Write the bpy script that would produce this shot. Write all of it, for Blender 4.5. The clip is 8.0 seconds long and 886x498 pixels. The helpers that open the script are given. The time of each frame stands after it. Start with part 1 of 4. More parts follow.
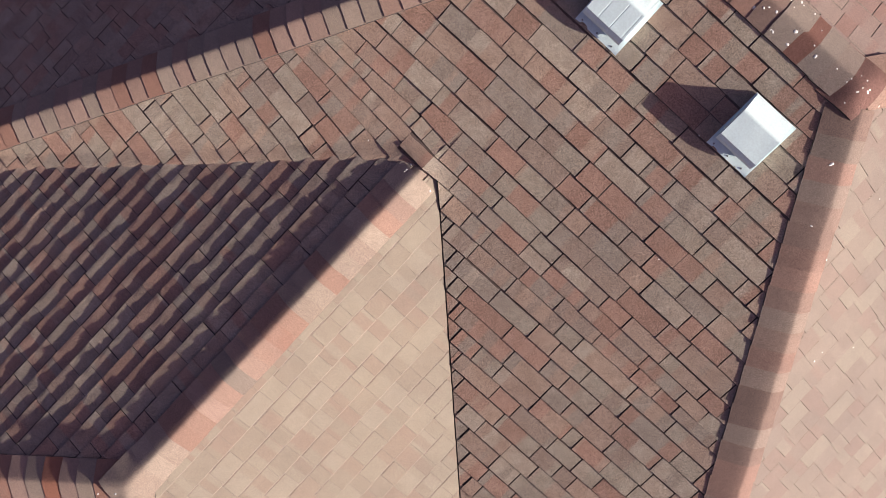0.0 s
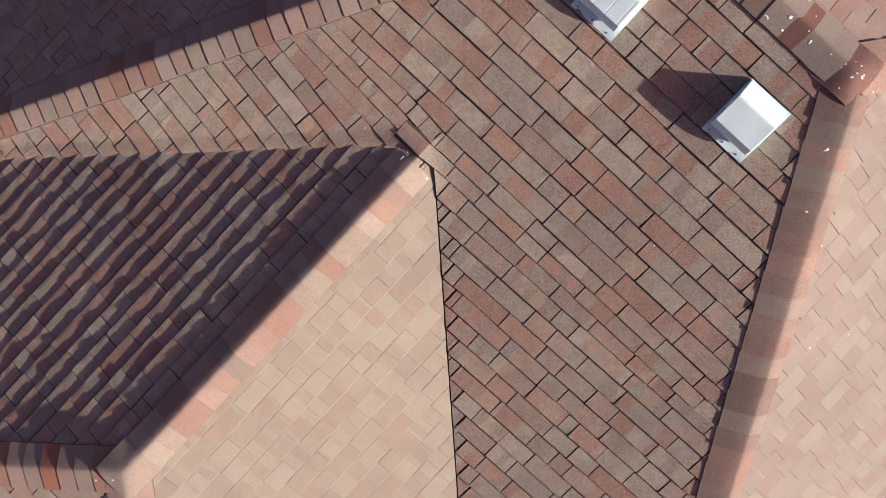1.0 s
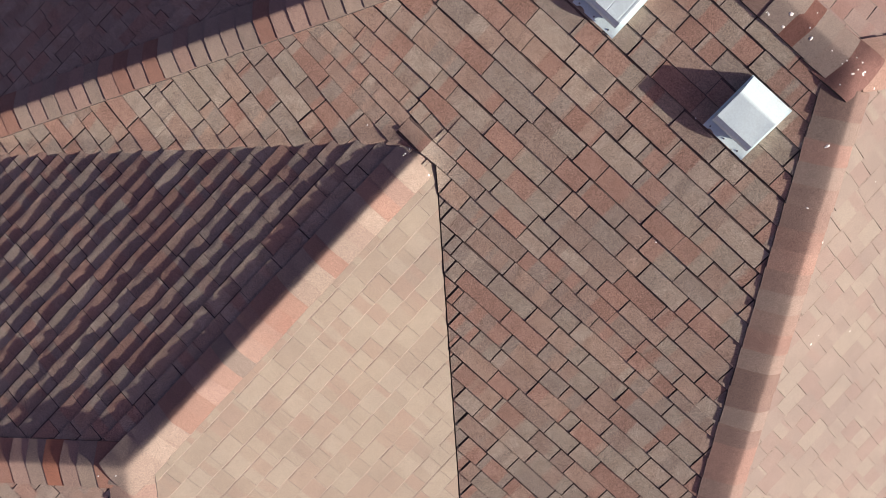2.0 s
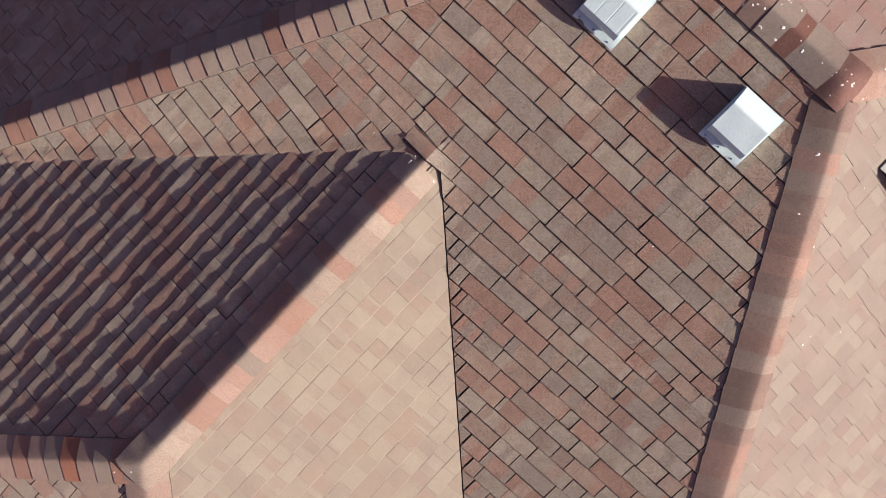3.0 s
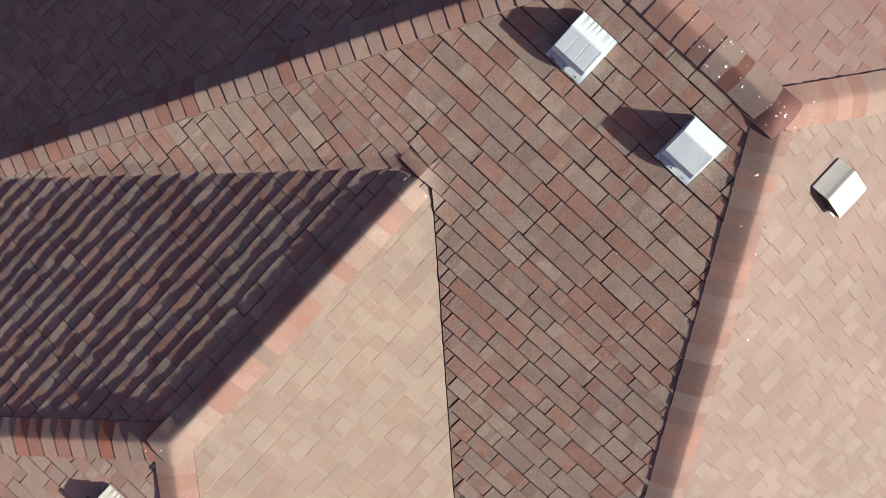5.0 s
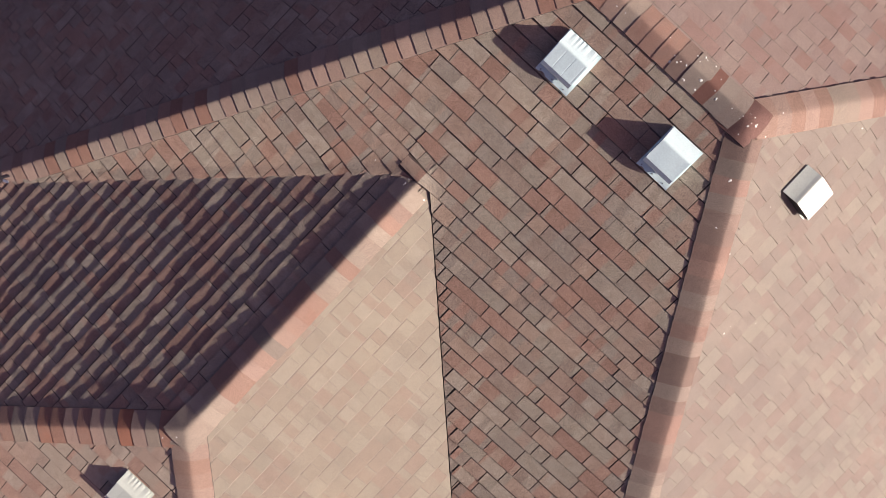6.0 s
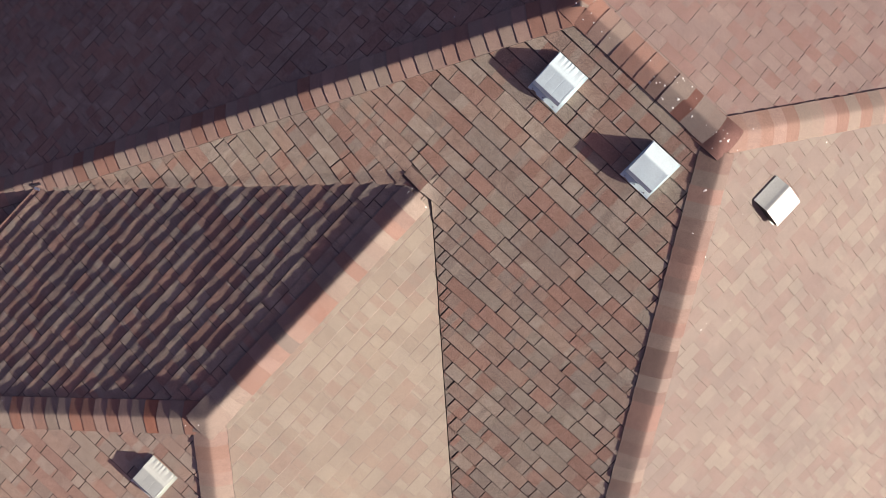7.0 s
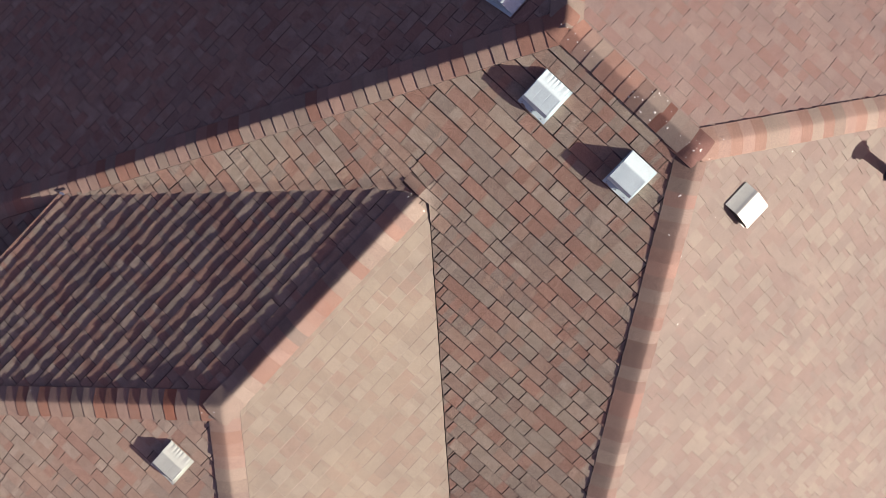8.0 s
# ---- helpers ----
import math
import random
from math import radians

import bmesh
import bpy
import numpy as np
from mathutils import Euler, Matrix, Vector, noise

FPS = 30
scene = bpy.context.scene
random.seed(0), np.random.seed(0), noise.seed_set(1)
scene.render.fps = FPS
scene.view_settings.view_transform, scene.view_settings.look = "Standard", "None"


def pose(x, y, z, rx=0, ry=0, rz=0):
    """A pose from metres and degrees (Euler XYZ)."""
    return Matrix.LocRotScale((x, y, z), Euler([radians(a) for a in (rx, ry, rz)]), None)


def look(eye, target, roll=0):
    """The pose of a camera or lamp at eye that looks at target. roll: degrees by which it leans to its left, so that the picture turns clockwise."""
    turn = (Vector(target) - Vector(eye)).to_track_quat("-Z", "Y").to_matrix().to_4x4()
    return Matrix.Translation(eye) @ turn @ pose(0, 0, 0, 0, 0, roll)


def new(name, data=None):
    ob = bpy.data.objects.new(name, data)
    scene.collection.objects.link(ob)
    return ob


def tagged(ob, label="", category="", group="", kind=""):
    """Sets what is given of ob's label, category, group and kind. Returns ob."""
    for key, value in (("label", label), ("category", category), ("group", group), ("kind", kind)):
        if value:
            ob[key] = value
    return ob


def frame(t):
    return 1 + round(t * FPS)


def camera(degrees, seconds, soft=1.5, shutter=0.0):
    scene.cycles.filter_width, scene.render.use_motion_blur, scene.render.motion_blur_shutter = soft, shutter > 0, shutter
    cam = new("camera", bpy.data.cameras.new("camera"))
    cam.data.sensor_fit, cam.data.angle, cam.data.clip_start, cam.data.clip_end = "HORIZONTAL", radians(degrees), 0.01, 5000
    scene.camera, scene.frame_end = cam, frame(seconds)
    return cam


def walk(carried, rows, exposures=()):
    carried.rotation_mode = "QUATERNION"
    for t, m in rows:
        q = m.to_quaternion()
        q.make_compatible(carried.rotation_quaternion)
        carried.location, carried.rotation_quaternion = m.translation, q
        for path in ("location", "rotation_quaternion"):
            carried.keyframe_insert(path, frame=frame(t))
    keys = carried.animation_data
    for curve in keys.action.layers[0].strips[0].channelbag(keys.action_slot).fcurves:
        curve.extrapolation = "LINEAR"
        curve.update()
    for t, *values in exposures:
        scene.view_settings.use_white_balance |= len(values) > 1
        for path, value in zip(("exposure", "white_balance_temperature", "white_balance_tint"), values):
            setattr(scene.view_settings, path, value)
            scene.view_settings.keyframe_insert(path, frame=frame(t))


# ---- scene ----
cam = camera(60.0, 8.0, soft=0.7)
DRAWN = 0.864                    # metres to one unit of the drawing: the plan and all things below are in these units
# seconds, place, tilt, lean, turn: a drone over the roof that looks straight down and climbs
PATH = [
    (0, 0.248, 0.031, 12.470, 0.060, 0.441, -0.000),
    (0.5, 0.294, -0.005, 12.488, 0.061, 0.517, 0.008),
    (1, 0.287, -0.077, 12.490, 0.078, 0.526, -0.032),
    (1.5, 0.286, -0.131, 12.488, 0.267, 0.613, 0.027),
    (3, 0.242, -0.078, 12.727, 0.120, 0.580, 0.013),
    (3.5, 0.218, -0.047, 12.951, 0.078, 0.456, 0.020),
    (4, 0.256, -0.013, 13.185, 0.045, 0.447, 0.049),
    (4.5, 0.307, -0.002, 13.423, 0.018, 0.601, 0.052),
    (6, 0.348, -0.007, 14.191, 0.055, 0.383, 0.058),
    (6.5, 0.350, 0.021, 14.540, 0.007, 0.390, 0.061),
    (7, 0.333, 0.042, 14.902, -0.027, 0.275, 0.072),
    (7.5, 0.346, 0.036, 15.257, -0.017, 0.202, 0.055),
    (8, 0.363, 0.024, 15.628, 0.120, 0.200, 0.069),
]
walk(cam, [(t, pose(x * DRAWN, y * DRAWN, z * DRAWN, rx, ry, rz)) for t, x, y, z, rx, ry, rz in PATH], [(0.0, 1.0, 7000, 30), (4.5, 0.99, 7000, 30), (6.5, 0.93, 7000, 30), (8.0, 0.93, 7000, 30)])

# ---------------------------------------------------------------- plan of the roof
K = 1.094
RIDGE = 7.0                      # height of the main ridge over the ground
TH = radians(-42.97)
U = Vector((math.cos(TH), math.sin(TH), 0))       # along the main ridge
W = Vector((math.sin(TH), -math.cos(TH), 0))      # across it, towards the wing
P2 = Vector((2.9 * K, 1.1 * K, RIDGE))
S_B, S_E, S_A, S_C, S_F, S_D = 0.3326, 0.5213, 0.5119, 0.3111, 0.368, 0.318  # slopes, rise over run
L = 1.827 * K
UC, ZC, WQ = -1.783 * K, -0.716 * K, 5.523 * K      # the wing's ridge: place, height below the main ridge, end
EAVE_C = 3.39 * K                                 # the wing's half width
EXPOSE = 0.1655                                   # shingle exposure up the slope


def at(u, w, z=0.0):
    return P2 + U * u + W * w + Vector((0, 0, z))


# ---------------------------------------------------------------- light
SUN_AZ, SUN_EL = radians(-25.2), radians(18.5)    # direction to the sun: angle from +x, height
to_sun = Vector((math.cos(SUN_AZ) * math.cos(SUN_EL), math.sin(SUN_AZ) * math.cos(SUN_EL), math.sin(SUN_EL)))
world = bpy.data.worlds.new("sky")
scene.world = world
world.use_nodes = True
wn, wl = world.node_tree.nodes, world.node_tree.links
sky = wn.new("ShaderNodeTexSky")
sky.sky_type, sky.sun_disc = "NISHITA", False
sky.sun_elevation, sky.sun_rotation = SUN_EL, math.pi / 2 - SUN_AZ
sky.air_density, sky.dust_density, sky.ozone_density = 0.8, 3.0, 1.0
haze = wn.new("ShaderNodeMix")                     # thin mauve morning haze over the whole sky
haze.data_type, haze.blend_type = "RGBA", "MULTIPLY"
haze.inputs[0].default_value, haze.inputs[7].default_value = 1.0, (1.14, 0.92, 1.12, 1)
wl.new(sky.outputs[0], haze.inputs[6])
wl.new(haze.outputs[2], wn["Background"].inputs["Color"])
wn["Background"].inputs["Strength"].default_value = 0.045
sun = new("sun", bpy.data.lights.new("sun", "SUN"))
sun.data.energy, sun.data.angle, sun.data.color = 4.8, radians(0.55), (0.94, 1.0, 0.87)
sun.matrix_world = look((8, -6, 20), Vector((8, -6, 20)) - to_sun)


# ---------------------------------------------------------------- materials
def nodes_of(name):
    m = bpy.data.materials.new(name)
    m.use_nodes = True
    n, l = m.node_tree.nodes, m.node_tree.links
    return m, n, l, n["Principled BSDF"]


def ramp_of(n, stops):
    r = n.new("ShaderNodeValToRGB")
    r.color_ramp.interpolation = "CONSTANT"
    while len(r.color_ramp.elements) < len(stops):
        r.color_ramp.elements.new(0.5)
    for e, (p, c) in zip(r.color_ramp.elements, stops):
        e.position, e.color = p, (*c, 1)
    return r


def mix(n, l, kind, fac, a, b):
    x = n.new("ShaderNodeMix")
    x.data_type, x.blend_type = "RGBA", kind
    for sock, v in ((x.inputs[0], fac), (x.inputs[6], a), (x.inputs[7], b)):
        if isinstance(v, (int, float)):
            sock.default_value = v
        elif isinstance(v, tuple):
            sock.default_value = (*v, 1)
        else:
            l.new(v, sock)
    return x.outputs[2]


def noise_of(n, l, scale, detail=2, rough=0.5, vec=None):
    t = n.new("ShaderNodeTexNoise")
    t.inputs["Scale"].default_value, t.inputs["Detail"].default_value, t.inputs["Roughness"].default_value = scale / DRAWN, detail, rough
    if vec is not None:
        l.new(vec, t.inputs["Vector"])
    return t


def mapped(n, l, sock, a, b, c, d):
    r = n.new("ShaderNodeMapRange")
    l.new(sock, r.inputs[0])
    for i, v in enumerate((a, b, c, d)):
        r.inputs[1 + i].default_value = v
    return r.outputs[0]


SHINGLE = [(0.0, (0.334, 0.290, 0.231)), (0.15, (0.369, 0.237, 0.182)), (0.29, (0.388, 0.331, 0.264)), (0.42, (0.349, 0.260, 0.204)),
           (0.55, (0.310, 0.265, 0.217)), (0.68, (0.378, 0.282, 0.217)), (0.80, (0.326, 0.208, 0.160)), (0.90, (0.300, 0.235, 0.189))]
LIT_WING = [(0.0, (0.269, 0.230, 0.182)), (0.2, (0.287, 0.252, 0.199)), (0.4, (0.273, 0.222, 0.176)), (0.55, (0.275, 0.241, 0.191)),
         (0.7, (0.272, 0.214, 0.171)), (0.85, (0.293, 0.258, 0.206)), (0.95, (0.260, 0.215, 0.173))]      # the same shingles, copied for the sunlit wing: washed-out light put into the colour


def granules(name, stops, islands, grit=1.0, banded=True):
    """Mineral granules on asphalt: one tone for each piece, blended patches within it, fine grain, streaks of fading.
    """
    m, n, l, p = nodes_of(name)
    tex = n.new("ShaderNodeTexCoord")
    geo = n.new("ShaderNodeNewGeometry")
    info = n.new("ShaderNodeObjectInfo")
    rnd = geo.outputs["Random Per Island"] if islands else info.outputs["Random"]
    tone = ramp_of(n, stops)
    l.new(rnd, tone.inputs[0])
    # a second tone that takes over in soft patches
    shift = n.new("ShaderNodeMath")
    shift.operation, shift.inputs[1].default_value = "MULTIPLY_ADD", 7.31
    shift.inputs[2].default_value = 0.37
    l.new(rnd, shift.inputs[0])
    frac = n.new("ShaderNodeMath")
    frac.operation = "FRACT"
    l.new(shift.outputs[0], frac.inputs[0])
    tone2 = ramp_of(n, stops)
    l.new(frac.outputs[0], tone2.inputs[0])
    pos = geo.outputs["Position"]
    patch = noise_of(n, l, 9.0, 3, 0.6, pos)
    if banded:
        # the granule blend changes along the strip, across its whole width
        split, join = n.new("ShaderNodeSeparateXYZ"), n.new("ShaderNodeCombineXYZ")
        l.new(tex.outputs["Object"], split.inputs[0])
        l.new(split.outputs[0], join.inputs[0])
        far = n.new("ShaderNodeMath")
        far.operation, far.inputs[1].default_value = "MULTIPLY", 53.0
        l.new(rnd, far.inputs[0])
        l.new(far.outputs[0], join.inputs[1])
        blend = noise_of(n, l, 4.6, 0, 0.4, join.outputs[0])
        fray = n.new("ShaderNodeMath")
        fray.operation, fray.inputs[1].default_value = "MULTIPLY_ADD", 0.10
        frayed = noise_of(n, l, 60.0, 2, 0.6, pos)
        l.new(frayed.outputs[0], fray.inputs[0])
        l.new(blend.outputs[0], fray.inputs[2])
        c = mix(n, l, "MIX", mapped(n, l, fray.outputs[0], 0.53, 0.575, 0.0, 0.9), tone.outputs[0], tone2.outputs[0])
        c = mix(n, l, "MULTIPLY", 1.0, c, mix(n, l, "MIX", mapped(n, l, patch.outputs[0], 0.35, 0.65, 0.0, 1.0), (1 - 0.07 * grit, 1 - 0.10 * grit, 1 - 0.11 * grit), (1 + 0.06 * grit, 1 + 0.07 * grit, 1 + 0.08 * grit)))
    else:
        c = mix(n, l, "MIX", mapped(n, l, patch.outputs[0], 0.42, 0.66, 0.0, 0.55), tone.outputs[0], tone2.outputs[0])
    # grain of the single granules
    grain = noise_of(n, l, 210.0, 2, 0.7, pos)
    c = mix(n, l, "MULTIPLY", 1.0, c, mix(n, l, "MIX", mapped(n, l, grain.outputs[0], 0.3, 0.7, 0.0, 1.0), (1 - 0.65 * grit, 1 - 0.65 * grit, 1 - 0.63 * grit), (1 + 0.65 * grit, 1 + 0.63 * grit, 1 + 0.60 * grit)))
    spots = noise_of(n, l, 85.0, 3, 0.7, pos)
    c = mix(n, l, "MULTIPLY", 1.0, c, mix(n, l, "MIX", mapped(n, l, spots.outputs[0], 0.3, 0.7, 0.0, 1.0), (1 - 0.40 * grit,) * 3, (1 + 0.37 * grit,) * 3))
    # weathering over the whole roof
    stain = noise_of(n, l, 1.1, 4, 0.6, pos)
    c = mix(n, l, "MULTIPLY", 1.0, c, mix(n, l, "MIX", mapped(n, l, stain.outputs[0], 0.3, 0.7, 0.0, 1.0), (0.88, 0.88, 0.90), (1.08, 1.07, 1.05)))
    l.new(c, p.inputs["Base Color"])
    p.inputs["Roughness"].default_value = 0.93
    p.inputs["Diffuse Roughness"].default_value = 0.5 * grit * grit
    p.inputs["Specular IOR Level"].default_value = 0.25
    b1 = n.new("ShaderNodeBump")
    b1.inputs["Strength"].default_value, b1.inputs["Distance"].default_value = 0.5, 0.0025
    l.new(grain.outputs[0], b1.inputs["Height"])
    l.new(b1.outputs[0], p.inputs["Normal"])
    return m


shingle_piece = granules("shingle_granules", SHINGLE, False, 1.0)
shingle_field = granules("shingle_granules_field", SHINGLE, True, 1.0)
SHADE = [(at_, tuple(0.65 * v + 0.37 * w for v, w in zip(tone_, (0.290, 0.220, 0.190)))) for at_, tone_ in SHINGLE]      # even tones for the steep shaded slope: its shade put into the colour
BROWN = [(at_, tuple(0.84 * v + 0.12 * w for v, w in zip(tone_, (0.250, 0.218, 0.230)))) for at_, tone_ in SHINGLE]      # darker, mauver copy for the sun-grazed slope: its dimness put into the colour
MILD = [(at_, tuple(0.84 * v + 0.26 * w for v, w in zip(tone_, (0.330, 0.232, 0.186)))) for at_, tone_ in SHINGLE]      # rosier on the wing's end
mild_piece = granules("rosy_brown_granules", MILD, False, 0.6)
mild_field = granules("rosy_brown_granules_field", MILD, True, 0.6)
brown_piece = granules("sun_grazed_granules", BROWN, False)
brown_field = granules("sun_grazed_granules_field", BROWN, True)
shade_piece = granules("shaded_granules", SHADE, False)
shade_field = granules("shaded_granules_field", SHADE, True)
# the caps' granule blends: cream, tan, grey, pinkish, orange-red, dusty orange, red, brown, rust, russet, grey-brown
CAP_TONES = {"c": (0.358, 0.294, 0.236), "t": (0.325, 0.262, 0.212), "g": (0.262, 0.218, 0.184), "p": (0.355, 0.250, 0.203), "o": (0.330, 0.188, 0.142), "k": (0.345, 0.222, 0.173), "r": (0.225, 0.113, 0.089),
             "n": (0.215, 0.150, 0.125), "d": (0.350, 0.158, 0.105), "m": (0.255, 0.163, 0.133), "h": (0.242, 0.191, 0.160)}
cap_blends = {tone_: granules("cap_granules_" + tone_, [(0.0, rgb_), (0.35, tuple(0.86 * v for v in rgb_)), (0.7, tuple(0.42 * w + 0.58 * v for v, w in zip(rgb_, (0.27, 0.20, 0.165))))], False, 0.6, False)
              for tone_, rgb_ in CAP_TONES.items()}
dark_cap = granules("dark_red_cap_granules", [(0.0, (0.200, 0.110, 0.092)), (0.5, (0.212, 0.120, 0.100))], False, 0.7, False)
lit_wing_piece = granules("lit_wing_granules", LIT_WING, False, 0.26)
lit_wing_field = granules("lit_wing_granules_field", LIT_WING, True, 0.26)
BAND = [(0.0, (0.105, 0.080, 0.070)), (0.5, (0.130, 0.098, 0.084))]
# lighter copy of the band: sunlight on it put into the colour
LIT_BAND = [(0.0, (0.200, 0.168, 0.140)), (0.5, (0.225, 0.188, 0.157))]
lit_band = granules("lit_band_granules", LIT_BAND, True)
# copies for the other two sunlit slopes, lit look put into the colour
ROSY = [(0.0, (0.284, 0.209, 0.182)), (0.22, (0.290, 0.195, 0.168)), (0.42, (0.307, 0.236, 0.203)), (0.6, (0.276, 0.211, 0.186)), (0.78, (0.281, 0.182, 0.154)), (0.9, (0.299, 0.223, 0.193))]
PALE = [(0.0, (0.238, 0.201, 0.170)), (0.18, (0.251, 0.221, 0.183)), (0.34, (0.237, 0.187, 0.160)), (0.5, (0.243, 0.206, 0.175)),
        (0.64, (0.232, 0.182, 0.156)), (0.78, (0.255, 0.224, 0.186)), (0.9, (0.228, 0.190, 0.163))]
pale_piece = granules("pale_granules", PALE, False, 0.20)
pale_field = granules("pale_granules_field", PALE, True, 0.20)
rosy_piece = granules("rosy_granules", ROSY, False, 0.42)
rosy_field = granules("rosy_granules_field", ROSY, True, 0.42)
band_granules = granules("shadow_band_granules", BAND, True)        # printed dark band along the lower layer's top, darkened to thicken butt shadows


def plain(name, colour, rough, metal=0.0, amount=0.12, scale=14.0, bump=0.0):
    m, n, l, p = nodes_of(name)
    geo = n.new("ShaderNodeNewGeometry")
    a = noise_of(n, l, scale, 4, 0.6, geo.outputs["Position"])
    b = noise_of(n, l, scale * 9, 2, 0.6, geo.outputs["Position"])
    lo, hi = tuple(v * (1 - amount) for v in colour), tuple(min(v * (1 + amount), 1) for v in colour)
    c = mix(n, l, "MIX", mapped(n, l, a.outputs[0], 0.3, 0.7, 0, 1), lo, hi)
    c = mix(n, l, "MULTIPLY", 0.5, c, mix(n, l, "MIX", mapped(n, l, b.outputs[0], 0.3, 0.7, 0, 1), (0.88, 0.88, 0.88), (1.1, 1.1, 1.1)))
    l.new(c, p.inputs["Base Color"])
    l.new(mapped(n, l, b.outputs[0], 0.3, 0.7, rough * 0.85, min(rough * 1.15, 1)), p.inputs["Roughness"])
    p.inputs["Metallic"].default_value = metal
    if bump:
        k = n.new("ShaderNodeBump")
        k.inputs["Strength"].default_value, k.inputs["Distance"].default_value = 0.5, bump
        l.new(a.outputs[0], k.inputs["Height"])
        l.new(k.outputs[0], p.inputs["Normal"])
    return m


backing = plain("shingle_backing", (0.045, 0.037, 0.034), 0.95, 0, 0.3, 20)
flat_edge = plain("weathered_asphalt_edge", (0.075, 0.060, 0.052), 0.9, 0, 0.3, 60)
shingle_edge = plain("asphalt_edge", (0.050, 0.041, 0.038), 0.9, 0, 0.3, 60)
# lighter copy of the cut edge, sunlight put into its colour
lit_edge = plain("lit_asphalt_edge", (0.205, 0.172, 0.143), 0.9, 0, 0.3, 60)
vent_paint = plain("vent_paint", (0.61, 0.77, 0.775), 0.34, 0.0, 0.05, 7, 0.003)
vent_dark = plain("vent_screen", (0.03, 0.03, 0.035), 0.7, 0.3, 0.3, 60)
vent_steel = plain("galvanised_steel", (0.55, 0.57, 0.60), 0.38, 0.8, 0.15, 22)
screw_steel = plain("screw_steel", (0.20, 0.20, 0.21), 0.4, 0.9, 0.1, 60)
pipe_rubber = plain("pipe_rubber", (0.055, 0.045, 0.05), 0.7, 0.0, 0.25, 25)
droppings_white = plain("droppings_white", (0.78, 0.77, 0.72), 0.8, 0.0, 0.12, 120)
wall_stucco = plain("wall_stucco", (0.42, 0.36, 0.29), 0.9, 0.0, 0.10, 5, 0.004)
fascia_paint = plain("fascia_paint", (0.46, 0.36, 0.29), 0.6, 0.0, 0.10, 9)
drip_metal = plain("drip_metal", (0.50, 0.42, 0.36), 0.45, 0.3, 0.12, 15)
grass = plain("dry_grass", (0.075, 0.085, 0.04), 0.95, 0.0, 0.35, 1.3, 0.02)


# ---------------------------------------------------------------- helpers
def mesh_of(name, verts, faces, material, smooth=False, second=None, slots=None):
    me = bpy.data.meshes.new(name)
    me.from_pydata([tuple(v) for v in verts], [], faces)
    me.materials.append(material)
    if second is not None:
        for extra in second:
            me.materials.append(extra)
        me.polygons.foreach_set("material_index", slots)
    if smooth:
        me.polygons.foreach_set("use_smooth", [True] * len(me.polygons))
    me.update()
    return me


def link(name, mesh, parent=None, matrix=None):
    ob = new(name, mesh)
    if matrix is not None:
        ob.matrix_basis = matrix
    if parent is not None:
        ob.parent = parent
    else:
        ob.matrix_basis = Matrix.Scale(DRAWN, 4) @ ob.matrix_basis
    return ob


def part(name, bm, material, parent, label="", smooth=False):
    me = bpy.data.meshes.new(name)
    bmesh.ops.recalc_face_normals(bm, faces=bm.faces)
    bm.to_mesh(me)
    bm.free()
    me.materials.append(material)
    if smooth:
        me.polygons.foreach_set("use_smooth", [True] * len(me.polygons))
    ob = link(name, me, parent)
    return tagged(ob, label)


def prism(bottom, top):
    """A closed solid between two rings of equally many points."""
    n = len(bottom)
    faces = [tuple(range(n - 1, -1, -1)), tuple(range(n, 2 * n))]
    faces += [(i, (i + 1) % n, n + (i + 1) % n, n + i) for i in range(n)]
    return list(bottom) + list(top), faces


def frame_of(origin, along, up):
    """Matrix with x along the courses, y up the slope, z off the roof."""
    z = along.cross(up).normalized()
    m = Matrix((along.normalized(), up.normalized(), z)).transposed().to_4x4()
    m.translation = origin
    return m


def clip(poly, a, b, c):
    """The part of a polygon (x, y) with a x + b y <= c."""
    out = []
    for i, p in enumerate(poly):
        q = poly[(i + 1) % len(poly)]
        dp, dq = a * p[0] + b * p[1] - c, a * q[0] + b * q[1] - c
        if dp <= 0:
            out.append(p)
        if dp * dq < 0:
            t = dp / (dp - dq)
            out.append((p[0] + (q[0] - p[0]) * t, p[1] + (q[1] - p[1]) * t))
    return out


# ---------------------------------------------------------------- shingles
LAP = 0.03
LOW, HIGH = 0.0127, 0.0180      # thickness at the butt of single and doubled tabs


